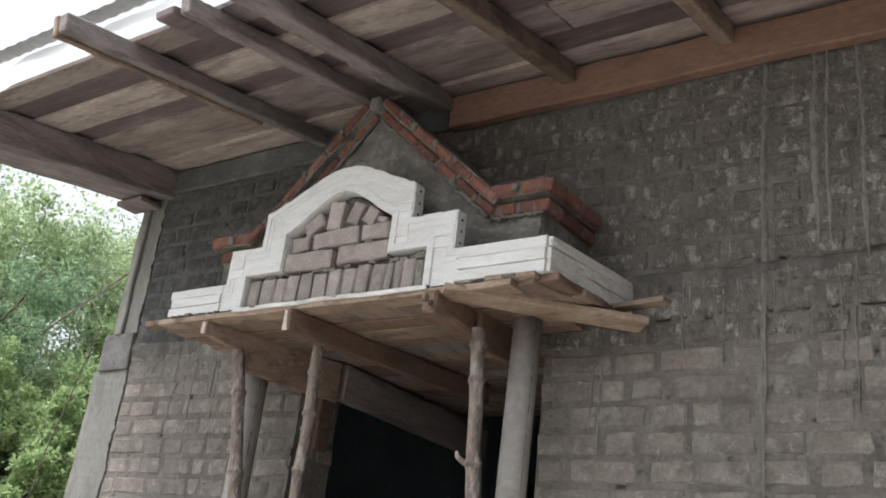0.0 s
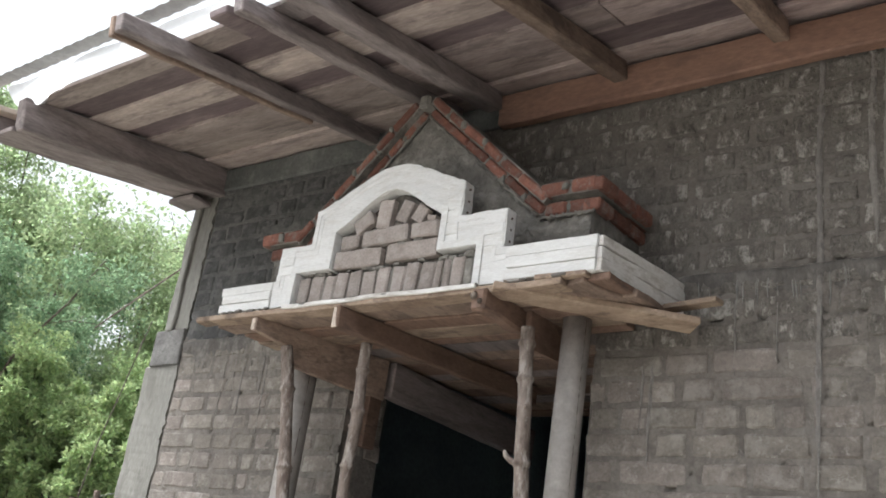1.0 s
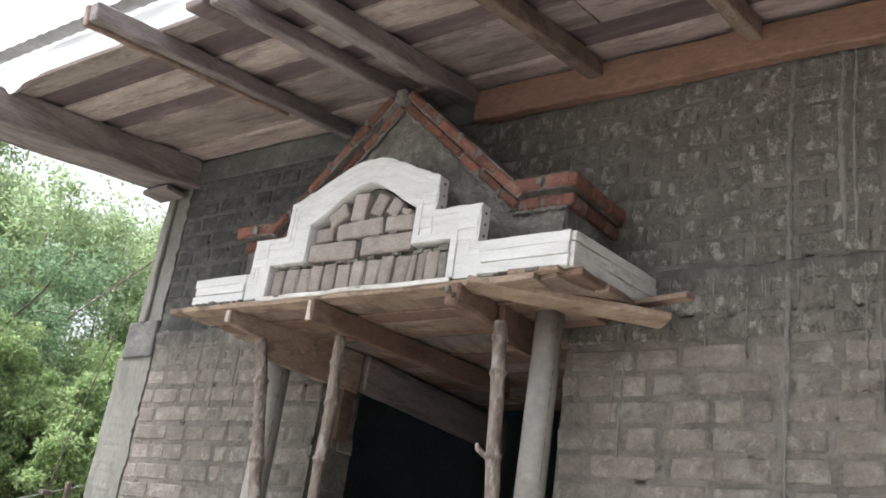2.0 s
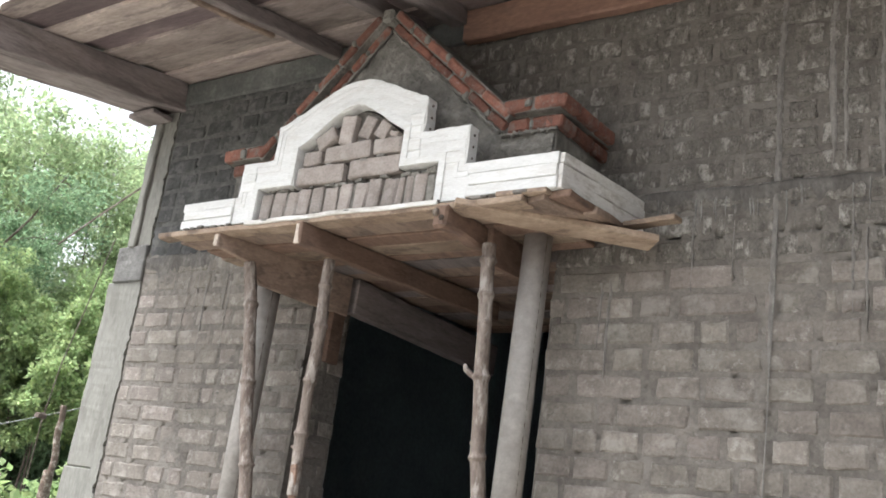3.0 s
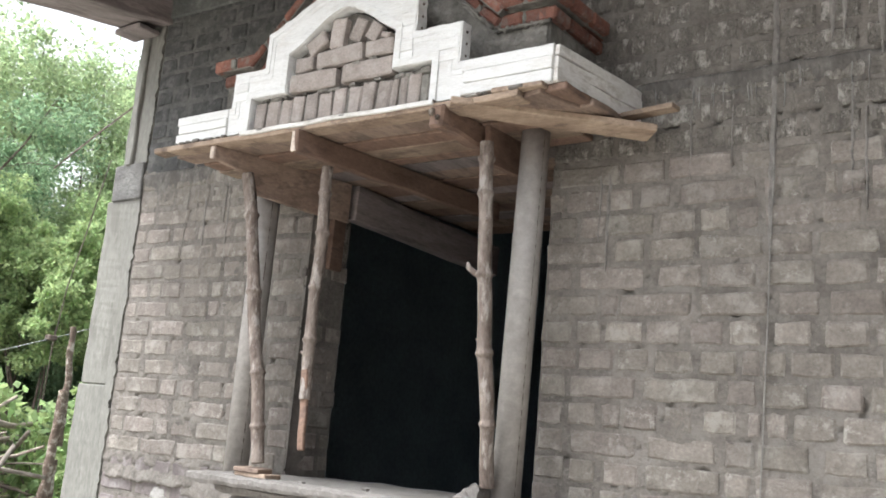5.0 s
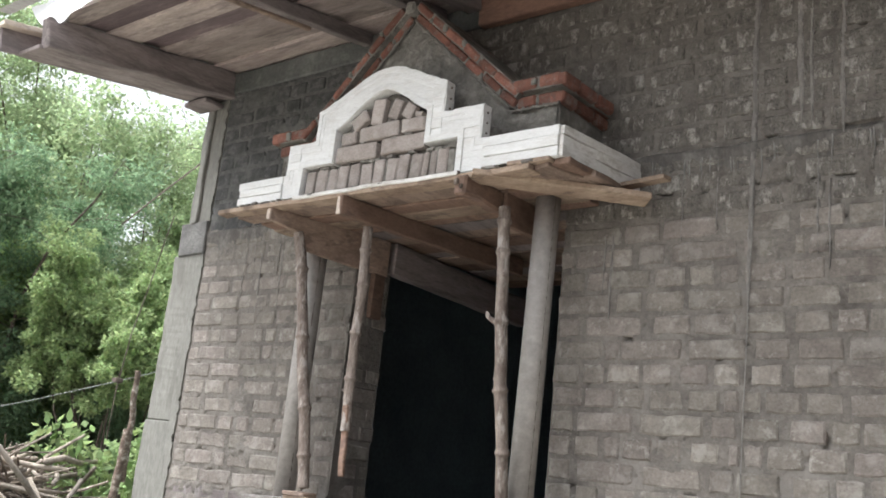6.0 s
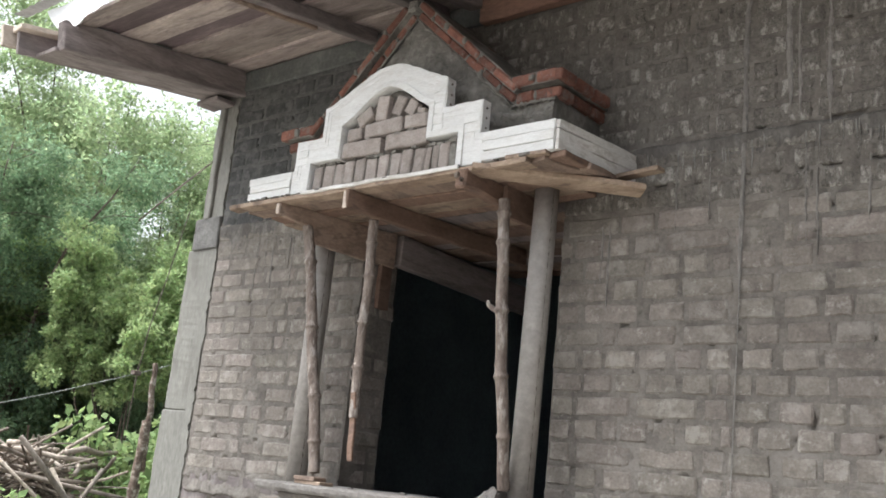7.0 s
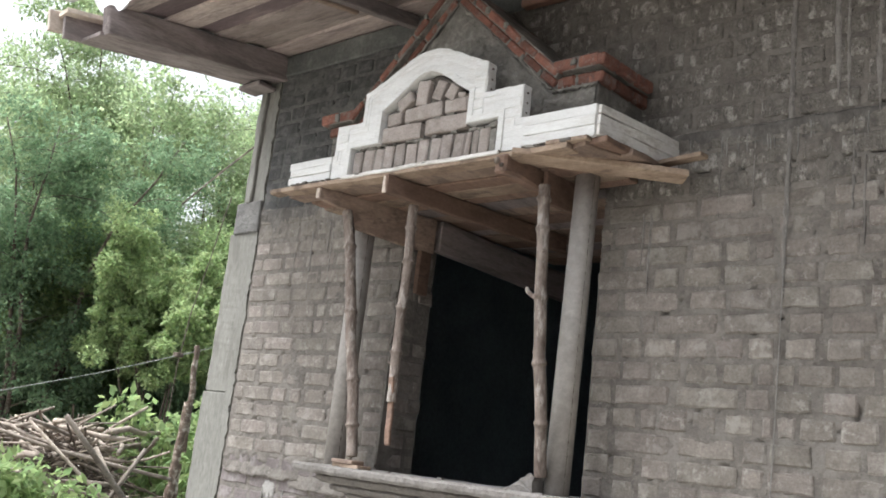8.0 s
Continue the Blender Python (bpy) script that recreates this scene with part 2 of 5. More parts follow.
def thing(name, at, label, category, group="", kind=""):
    ob = new(name)
    ob.empty_display_size = 0.1
    ob.matrix_world = Matrix.Translation(at)
    bpy.context.view_layer.update()
    return tagged(ob, label, category, group, kind)


def rough_box(lo, hi, bevel=0.004, jitter=0.0, cuts=0, seed=0):
    """A bevelled box between two corners, its long side cut so that it can bow and fray."""
    bm = bmesh.new()
    bmesh.ops.create_cube(bm, size=1)
    lo, hi = Vector(lo), Vector(hi)
    size, mid = hi - lo, (lo + hi) / 2
    for v in bm.verts:
        v.co = Vector([mid[i] + v.co[i] * size[i] for i in range(3)])
    if cuts:
        axis = max(range(3), key=lambda i: size[i])
        es = [e for e in bm.edges if abs((e.verts[0].co - e.verts[1].co)[axis]) > 0.9 * size[axis]]
        bmesh.ops.subdivide_edges(bm, edges=es, cuts=cuts)
    if bevel:
        sharp = [e for e in bm.edges if len(e.link_faces) == 2 and e.calc_face_angle(0) > 0.5]
        bmesh.ops.bevel(bm, geom=sharp, offset=bevel, segments=1, affect="EDGES")
    if jitter:
        for v in bm.verts:
            v.co += noise.noise_vector(v.co * 7 + Vector((seed * 3.7, seed, 0))) * jitter
    return bm


def turned(bm, m):
    bmesh.ops.transform(bm, matrix=m, verts=bm.verts)
    return bm


def beam(a, b, width, depth, up=(0, 0, 1), bevel=0.004, jitter=0.003, cuts=6, seed=0):
    """A sawn timber from a to b, of that width across and depth along up."""
    a, b = Vector(a), Vector(b)
    y = (b - a).normalized()
    x = y.cross(Vector(up)).normalized()
    z = x.cross(y)
    bm = rough_box((-width / 2, 0, -depth / 2), (width / 2, (b - a).length, depth / 2), bevel, jitter, cuts, seed)
    m = Matrix((x, y, z)).transposed().to_4x4()
    m.translation = a
    return turned(bm, m)


def tube(points, radii, sides=10, cap=True, bm=None):
    """A round stem through the points, with a radius at each."""
    bm = bm or bmesh.new()
    pts = [Vector(p) for p in points]
    rings = []
    for i, p in enumerate(pts):
        d = (pts[min(i + 1, len(pts) - 1)] - pts[max(i - 1, 0)]).normalized()
        side = d.cross(Vector((0.13, 1, 0.07))).normalized()
        other = d.cross(side)
        rings.append([bm.verts.new(p + (side * math.cos(k * math.tau / sides) + other * math.sin(k * math.tau / sides)) * radii[i]) for k in range(sides)])
    for r, s in zip(rings, rings[1:]):
        for k in range(sides):
            bm.faces.new((r[k], r[(k + 1) % sides], s[(k + 1) % sides], s[k]))
    if cap:
        bm.faces.new(rings[0][::-1])
        bm.faces.new(rings[-1])
    return bm


def slab(outline, y0, y1, bevel=0.0):
    """An outline in x and z, given thickness from y0 to y1."""
    bm = bmesh.new()
    front = [bm.verts.new((x, y0, z)) for x, z in outline]
    f = bm.faces.new(front)
    out = bmesh.ops.extrude_face_region(bm, geom=[f])
    for v in out["geom"]:
        if isinstance(v, bmesh.types.BMVert):
            v.co.y = y1
    if bevel:
        sharp = [e for e in bm.edges if len(e.link_faces) == 2 and e.calc_face_angle(0) > 0.5]
        bmesh.ops.bevel(bm, geom=sharp, offset=bevel, segments=1, affect="EDGES")
    return bm

# ---- the plan, in metres: the wall's outer face is y = 0 and the ground z = 0 ----
WIN_L, WIN_R, WIN_B, WIN_T = -1.285, -0.164, 1.33, 2.545
WALL_L, WALL_R, DEEP = -2.44, 3.6, 0.25
MID = -0.775
ROW, ROW_MID = 0.0862, 1.907


def ceiling_z(y, lift=0.0):
    return 3.57 + 0.15 * y + lift


# ---- ground ----
def ground():
    n = 60
    xs = [(-1 if i < n // 2 else 1) * (abs(i - n / 2) / (n / 2)) ** 3 * 400 for i in range(n + 1)]
    verts = []
    for y in xs:
        for x in xs:
            near = math.hypot(x, y) < 40
            verts.append((x, y, (noise.noise(Vector((x * 0.4, y * 0.4, 0))) * 0.06 - 0.03) if near else -0.03))
    faces = [(j * (n + 1) + i, j * (n + 1) + i + 1, (j + 1) * (n + 1) + i + 1, (j + 1) * (n + 1) + i) for j in range(n) for i in range(n)]
    return tagged(new("ground", mesh_object("ground", verts, faces, SOIL, True)), "bare earth yard with patches of grass", "ground", kind="structure")


ground()

# ---- house shell ----
wall = thing("wall_front", (0, 0, 0), "unplastered brick house wall with smeared grey mortar", "wall", kind="structure")


def in_window(x, z, pad=0.0):
    return WIN_L - pad < x < WIN_R + pad and WIN_B - pad < z < WIN_T + pad


# the body of the wall, 30 mm behind the face, in four blocks round the opening
for lo, hi in (((WALL_L + 0.035, 0.03, 0), (WIN_L - 0.014, DEEP, 3.55)), ((WIN_R + 0.014, 0.03, 0), (WALL_R, DEEP, 3.55)),
               ((WIN_L - 0.014, 0.03, 0), (WIN_R + 0.014, DEEP, WIN_B)), ((WIN_L - 0.014, 0.03, WIN_T + 0.03), (WIN_R + 0.014, DEEP, 3.55))):
    part("core", rough_box(lo, hi, 0), MORTAR, wall)

STREAKS = [(0.577, 0.015, 2.12, 3.42), (0.735, 0.016, 2.76, 3.42), (0.772, 0.010, 2.74, 3.42), (0.875, 0.014, 2.70, 3.42), (1.06, 0.016, 2.72, 3.42), (0.80, 0.008, 2.30, 2.62), (0.84, 0.007, 2.25, 2.55), (1.0, 0.009, 2.3, 2.66), (0.32, 0.007, 2.38, 2.62), (0.45, 0.006, 2.42, 2.64), (0.05, 0.010, 2.10, 2.42), (0.02, 0.006, 2.2, 2.42), (-1.95, 0.012, 2.18, 2.50), (-1.8, 0.008, 2.2, 2.52)]


def mortar_skin():
    """The pointing: a sheet that dips at the joints, swells over the bricks here and there, and carries trowelled streaks."""
    step = 0.010
    nx, nz = int((2.1 - WALL_L - 0.004) / step), int((3.5 - 0.6) / step)
    gx, gz = np.meshgrid(WALL_L + 0.004 + np.arange(nx + 1) * step, 0.6 + np.arange(nz + 1) * step)
    depth = np.empty(gx.shape)
    for j in range(nz + 1):
        for i in range(nx + 1):
            x, z = gx[j, i], gz[j, i]
            rough = noise.noise(Vector((x * 22, 0, z * 22))) * 0.0018 + noise.noise(Vector((x * 48, 5, z * 48))) * 0.0020
            lump = noise.noise(Vector((x * 5, 3, z * 7)))
            smear = max(0.0, lump - 0.25) * 0.010
            if -1.5 < x < WIN_L and z < 2.4:
                smear = 0.0
            if z > 2.08:
                smear += 0.0004 * min(1.0, (z - 2.08) * 4)
            if 2.50 < z < 2.66:
                smear += max(0.0, noise.noise(Vector((x * 38, 7, z * 6)))) * 0.018
            if z > 2.62 and x > -1.1:
                smear += max(0.0, noise.noise(Vector((x * 9, 11, z * 3.0)))) * 0.006 - 0.0018
            if z > 2.68 and x < -1.0:
                smear += max(0.0, noise.noise(Vector((x * 6, 13, z * 9))) + 0.12) * 0.011
            d = 0.0064 - smear + rough - (0.0014 if x < -1.3 and z < 2.6 else 0.0) + (0.0006 if z > 2.68 and x < -1.0 else 0.0)
            if x > 0.55 and abs(z - 2.72 - 0.012 * noise.noise(Vector((x * 6, 0, 3)))) < 0.009 and noise.noise(Vector((x * 9, 1, 8))) > -0.15:
                d += 0.02
            if x > 0.2 and abs(z - 2.565 - 0.02 * noise.noise(Vector((x * 5, 0, 7)))) < 0.007 and noise.noise(Vector((x * 13, 4, 8))) > 0.0:
                d += 0.02
            if x < -1.3 and abs(z - 1.33 - 0.02 * noise.noise(Vector((x * 8, 0, 2)))) < 0.02:
                d -= 0.008 * max(0.0, 0.5 + noise.noise(Vector((x * 30, 2, z * 30))))
            pit = noise.noise(Vector((x * 26, 21, z * 44)))
            if pit > 0.57:
                d += 0.018
            depth[j, i] = d
    verts = np.stack([gx, depth, gz], -1).reshape(-1, 3)
    faces = []
    for j in range(nz):
        for i in range(nx):
            if not in_window(gx[j, i] + step / 2, gz[j, i] + step / 2, -0.004):
                a = j * (nx + 1) + i
                faces.append((a, a + 1, a + nx + 2, a + nx + 1))
    # the sheet is split: a darker mortar on the wall's upper left
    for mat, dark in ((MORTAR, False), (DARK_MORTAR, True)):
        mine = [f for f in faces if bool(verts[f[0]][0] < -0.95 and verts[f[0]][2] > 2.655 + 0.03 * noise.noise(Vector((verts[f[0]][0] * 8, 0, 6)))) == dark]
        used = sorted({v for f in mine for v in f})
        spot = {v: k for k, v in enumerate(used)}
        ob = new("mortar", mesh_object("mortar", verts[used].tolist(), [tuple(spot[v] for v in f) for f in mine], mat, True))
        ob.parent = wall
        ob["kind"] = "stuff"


mortar_skin()


def cement_run(x, width, z0, z1, out=0.0, parent=None, mat=RUN):
    """A ragged run of cement that has dried on the wall from above."""
    bm = bmesh.new()
    n = max(6, int((z1 - z0) / 0.012))
    rows = []
    for k in range(n + 1):
        z = z0 + (z1 - z0) * k / n
        mid = x + 0.012 * noise.noise(Vector((x * 9, 0, z * 2.5))) + 0.003 * noise.noise(Vector((x * 5, 3, z * 30)))
        w = width * (0.55 + 0.6 * abs(noise.noise(Vector((x * 3, 8, z * 11))))) * min(1.0, 0.25 + (z - z0) * 5)
        h = 0.0010 + 0.003 * noise.noise(Vector((x, 5, z * 22)))
        rows.append([bm.verts.new((mid + w * u, (0.003 - (h + 0.003) * (1 - u * u) if abs(u) < 1 else 0.005) - out, z)) for u in (-1, -0.6, 0, 0.6, 1)])
    for r, s in zip(rows, rows[1:]):
        for a in range(4):
            bm.faces.new((r[a], r[a + 1], s[a + 1], s[a]))
    part("cement_run", bm, mat, parent or wall, smooth=True)


for run in STREAKS:
    cement_run(*run)


def damp_band(x0, x1, z0, z1, seed):
    """The edge of the concrete ring beam, rough and streaked, with drips that hang over the bricks below."""
    step = 0.008
    nx, nz = int((x1 - x0) / step), int((z1 - z0) / step)
    verts, faces = [], []
    for j in range(nz + 1):
        for i in range(nx + 1):
            x, z = x0 + i * step, z0 + j * step
            low = z0 + 0.07 + 0.06 * noise.noise(Vector((x * 5, seed, 0))) + 0.02 * noise.noise(Vector((x * 55, seed, 4)))
            top = z1 - 0.022 + 0.016 * noise.noise(Vector((x * 7, seed, 9)))
            rim = max(0.0, min(1.0, (z - low) * 9)) * max(0.0, min(1.0, (top - z) * 90))
            drip = abs(noise.noise(Vector((x * 30, seed, z * 18)))) * 0.002
            lump = noise.noise(Vector((x * 16, seed, z * 20))) * 0.005 + noise.noise(Vector((x * 50, seed, z * 50))) * 0.003
            verts.append((x, 0.022 - rim * (0.030 + drip + lump), z))
    for j in range(nz):
        for i in range(nx):
            a = j * (nx + 1) + i
            faces.append((a, a + 1, a + nx + 2, a + nx + 1))
    ob = new("ring_beam", mesh_object("ring_beam", verts, faces, BAND, True))
    ob.parent = wall
    ob["kind"] = "stuff"


damp_band(-2.425, -1.30, 2.44, 2.68, 3)
damp_band(0.08, 2.1, 2.53, 2.745, 5)
drip_rng = random.Random(19)
for _ in range(46):
    x, drop = drip_rng.uniform(0.15, 1.9), drip_rng.uniform(0.04, 0.13)
    cement_run(x, drip_rng.uniform(0.004, 0.010), 2.70 - drop, 2.705, mat=DRIP)
for _ in range(4):
    x, drop = drip_rng.uniform(-2.3, -1.5), drip_rng.uniform(0.08, 0.3)
    cement_run(x, drip_rng.uniform(0.004, 0.010), 2.54 - drop, 2.54)


def brick_shape(length, height, rng, back=0.06, ragged=0.0055):
    """A worn brick: a ragged rim, a chamfer and a flat face that looks towards -y. Its middle is the origin."""
    hx, hz = length / 2, height / 2
    rim = [(-hx, -hz * 0.9), (-hx * 0.92, -hz), (-hx * 0.35, -hz), (hx * 0.35, -hz), (hx * 0.92, -hz), (hx, -hz * 0.9),
           (hx, hz * 0.9), (hx * 0.92, hz), (hx * 0.35, hz), (-hx * 0.35, hz), (-hx * 0.92, hz), (-hx, hz * 0.9)]
    n = len(rim)
    rim = [(x + rng.uniform(-1, 1) * ragged * 0.7, z + rng.uniform(-1, 1) * ragged * 0.6) for x, z in rim]
    inner = [(x * (1 - 0.007 / hx) + rng.uniform(-1, 1) * 0.002, z * (1 - 0.006 / hz) + rng.uniform(-1, 1) * 0.002) for x, z in rim]
    verts = [(x, back, z) for x, z in rim] + [(x, 0.0035 + rng.uniform(0, 0.0025), z) for x, z in rim] + [(x, rng.uniform(-0.001, 0.001), z) for x, z in inner]
    faces = []
    for r in (0, n):
        for k in range(n):
            faces.append((r + k, r + (k + 1) % n, r + n + (k + 1) % n, r + n + k))
    faces.append(tuple(range(2 * n, 3 * n)))
    return verts, faces


def brick_mesh(name, length, height, rng, mat, **more):
    verts, faces = brick_shape(length, height, rng, **more)
    bm = bmesh.new()
    vs = [bm.verts.new(v) for v in verts]
    for f in faces:
        bm.faces.new([vs[i] for i in f])
    bmesh.ops.recalc_face_normals(bm, faces=bm.faces)
    me = bpy.data.meshes.new(name)
    bm.to_mesh(me)
    bm.free()
    me.materials.append(mat)
    return me


LAID = {}


def course(step, *ends):
    """Bricks whose ends are known, in the course that many steps above the middle one."""
    ends = [WIN_L - 0.003 if abs(e - WIN_L) < 0.065 else WIN_R + 0.004 * (step % 3 - 1) if abs(e + 0.174) < 0.012 else e for e in ends]
    LAID.setdefault(step, []).extend(zip(ends[::2], ends[1::2]))


course(16, -0.15, 0.01)
course(15, 0.08, 0.20, 0.23, 0.35, 0.37, 0.47, 0.49, 0.58, 0.61, 0.70)
course(14, 0.07, 0.17, 0.19, 0.30, 0.32, 0.42, 0.50, 0.58, 0.62, 0.73)
course(13, 0.17, 0.34, 0.36, 0.57, 0.62, 0.72, 0.75, 0.84)
course(12, 0.19, 0.30, 0.36, 0.46, 0.60, 0.69, 0.77, 0.84)
course(6, 0.25, 0.45, 0.48, 0.71, 0.74, 0.88)
course(5, 0.16, 0.26, 0.29, 0.53, 0.60, 0.67, 0.72, 0.76, 0.77, 0.83, -2.35, -2.18, -2.16, -2.00)
course(4, -0.16, -0.06, 0.05, 0.21, 0.23, 0.34, 0.36, 0.45, 0.47, 0.54, 0.56, 0.70, 0.72, 0.82)
course(3, -0.17, 0.05, 0.08, 0.18, 0.20, 0.34, 0.36, 0.55, 0.57, 0.69, 0.71, 0.87)
course(2, -0.17, -0.07, -0.04, 0.18, 0.23, 0.37, 0.39, 0.53, 0.57, 0.70, 0.73, 0.84, 0.86, 0.95)
course(2, -2.42, -2.29, -2.18, -2.05, -2.03, -1.86, -1.84, -1.77, -1.74, -1.63, -1.61, -1.50, -1.47, -1.33)
course(1, -0.17, 0.03, 0.11, 0.34, 0.37, 0.57, 0.60, 0.71, 0.74, 0.88)
course(1, -2.34, -2.13, -2.02, -1.86, -1.77, -1.63, -1.61, -1.52, -1.50, -1.38)
course(0, -0.17, -0.06, -0.04, 0.04, 0.06, 0.185, 0.20, 0.31, 0.34, 0.44, 0.46, 0.55, 0.59, 0.69, 0.73, 0.84)
course(0, -2.41, -2.24, -2.22, -2.00, -1.98, -1.75, -1.73, -1.66, -1.63, -1.49, -1.47, -1.34)
course(-1, -0.17, -0.045, -0.03, 0.095, 0.11, 0.21, 0.23, 0.35, 0.375, 0.485, 0.50, 0.55, 0.565, 0.62, 0.64, 0.75, 0.77, 0.88)
course(-1, -2.42, -2.27, -2.25, -2.09, -2.07, -1.98, -1.95, -1.73, -1.70, -1.63, -1.61, -1.46, -1.44, -1.33)
course(-2, -0.18, -0.07, -0.05, 0.17, 0.20, 0.43, 0.455, 0.545, 0.56, 0.68, 0.72, 0.83, 0.85, 0.93)
course(-2, -2.42, -2.27, -2.23, -2.03, -2.00, -1.90, -1.86, -1.66, -1.64, -1.48, -1.45, -1.34)
course(-3, -0.18, -0.075, -0.06, 0.045, 0.065, 0.125, 0.14, 0.25, 0.265, 0.36, 0.39, 0.49, 0.52, 0.56, 0.575, 0.63, 0.65, 0.76, 0.78, 0.89)
course(-3, -2.42, -2.35, -2.33, -2.12, -2.10, -1.99, -1.96, -1.88, -1.84, -1.70, -1.68, -1.58, -1.55, -1.44, -1.42, -1.33)
course(-4, -0.175, -0.07, -0.04, 0.18, 0.22, 0.43, 0.46, 0.535, 0.55, 0.69, 0.73, 0.84, 0.86, 0.94)
course(-4, -2.39, -2.24, -2.22, -2.02, -2.00, -1.91, -1.89, -1.67, -1.65, -1.43, -1.40, -1.34)
course(-5, -0.18, -0.06, -0.04, 0.05, 0.08, 0.19, 0.22, 0.44, 0.46, 0.53, 0.545, 0.70, 0.72, 0.92)
course(-5, -2.42, -2.33, -2.32, -2.11, -2.09, -2.01, -1.99, -1.84, -1.82, -1.60, -1.57, -1.42, -1.39, -1.33)
course(-6, -0.18, -0.08, -0.04, 0.05, 0.07, 0.16, 0.20, 0.30, 0.32, 0.54, 0.57, 0.72, 0.74, 0.80, 0.85, 0.93)
course(-7, 0.03, 0.12, 0.15, 0.24, 0.27, 0.38, 0.42, 0.54, 0.57, 0.68, 0.73, 0.90)


def front_bricks():
    """The known bricks, and courses of headers and stretchers in turn between and beyond them, cut at the opening."""
    rng = random.Random(4)
    places = []
    for step in range(-14, 19):
        z = ROW_MID + step * ROW
        known = sorted(LAID.get(step, []))
        places += [((a + b) / 2, z, b - a) for a, b in known]
        x = WALL_L + 0.012
        while x < 2.05:
            length = 0.112 if (step % 2 and rng.random() < 0.85) or (step % 2 == 0 and rng.random() < 0.28) else 0.225
            length *= rng.uniform(0.92, 1.06)
            a, b = x, x + length
            hit = [k for k in known if k[0] < b + 0.01 and k[1] > a - 0.01]
            if hit:
                b = min(b, hit[0][0] - 0.012)
            if WIN_B - 0.02 < z < WIN_T + 0.02:
                if a < WIN_L < b:
                    b = WIN_L + rng.uniform(-0.004, 0.006)
                elif a < WIN_R < b:
                    a = WIN_R + rng.uniform(-0.006, 0.004)
                elif WIN_L <= a and b <= WIN_R:
                    b = a
            if b - a > 0.04:
                places.append(((a + b) / 2, z + rng.uniform(-0.004, 0.004), b - a))
            x = (max(b, hit[0][1]) if hit else x + length) + rng.uniform(0.010, 0.022)
    return places, rng


BRICKS, brick_rng = front_bricks()


def lay_bricks():
    kinds = {}
    near, far = [], {}
    for x, z, length in BRICKS:
        # darker bricks on the upper left, rougher ones on the upper right
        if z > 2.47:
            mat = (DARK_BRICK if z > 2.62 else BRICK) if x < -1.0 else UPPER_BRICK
        elif z < 1.32 and x < -1.2:
            mat = PINK_BRICK
        else:
            mat = BRICK
        inside = -2.4 < x < 1.25 and 1.25 < z < 2.47
        if inside:
            key = (mat.name, round(length, 2), brick_rng.randrange(3))
            if key not in kinds:
                kinds[key] = brick_mesh("brick", key[1], 0.068, brick_rng, mat)
            near.append((kinds[key], x, z))
        else:
            far.setdefault("BRICK" if mat is BRICK else mat.name, (mat, []))[1].append((x, z, length))
    near.sort(key=lambda n: abs(n[1] + 0.2) + abs(n[2] - 1.9))
    for me, x, z in near[300:]:
        far.setdefault("BRICK", (BRICK, []))[1].append((x, z, me.vertices[5].co.x - me.vertices[0].co.x))
    for me, x, z in near[:300]:
        ob = new("brick", me)
        ob.location = (x, brick_rng.uniform(-0.0005, 0.0035), z)
        ob.rotation_euler = (0, brick_rng.uniform(-0.012, 0.012), brick_rng.uniform(-0.01, 0.01))
        ob.parent = wall
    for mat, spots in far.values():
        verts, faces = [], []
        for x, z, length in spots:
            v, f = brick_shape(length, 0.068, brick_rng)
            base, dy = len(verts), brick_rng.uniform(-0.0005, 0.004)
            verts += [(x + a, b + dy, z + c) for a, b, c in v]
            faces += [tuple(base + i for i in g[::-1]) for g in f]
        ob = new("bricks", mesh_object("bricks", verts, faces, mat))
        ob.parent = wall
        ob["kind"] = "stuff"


# ---- corner column, in lifts of cast concrete ----
column = thing("corner_column", (-2.55, 0.1, 0), "grey cast concrete corner column in rough lifts", "column", kind="structure")
for lo, hi, mat in (((-2.72, -0.002, 0), (-2.475, 0.26, 1.64), CONCRETE), ((-2.70, 0.0, 1.64), (-2.475, 0.26, 2.53), CONCRETE),
                    ((-2.665, -0.014, 2.53), (-2.44, 0.26, 2.71), DARK_CONCRETE), ((-2.625, -0.001, 2.71), (-2.475, 0.26, 3.50), CONCRETE)):
    part("lift", rough_box(lo, hi, 0.006, 0.008, 24, lo[2]), mat, column)
part("rib", rough_box((-2.585, -0.02, 2.70), (-2.54, 0.02, 3.45), 0.006, 0.006, 14, 3), CONCRETE, column)

def ragged_edge(z0, z1, seed):
    n = int((z1 - z0) / 0.011)
    edge = []
    for k in range(n + 1):
        z = z0 + (z1 - z0) * k / n
        edge.append((-2.438 + 0.018 * noise.noise(Vector((seed, z * 8, 0))) + 0.016 * noise.noise(Vector((seed, z * 26, 3))) + 0.008 * noise.noise(Vector((seed, z * 70, 5))), z))
    return slab([(-2.50, z0)] + edge + [(-2.50, z1)], -0.003, 0.02)


part("edge", ragged_edge(0.3, 2.53, 1), CONCRETE, column)
part("edge", ragged_edge(2.71, 3.48, 2), CONCRETE, column)

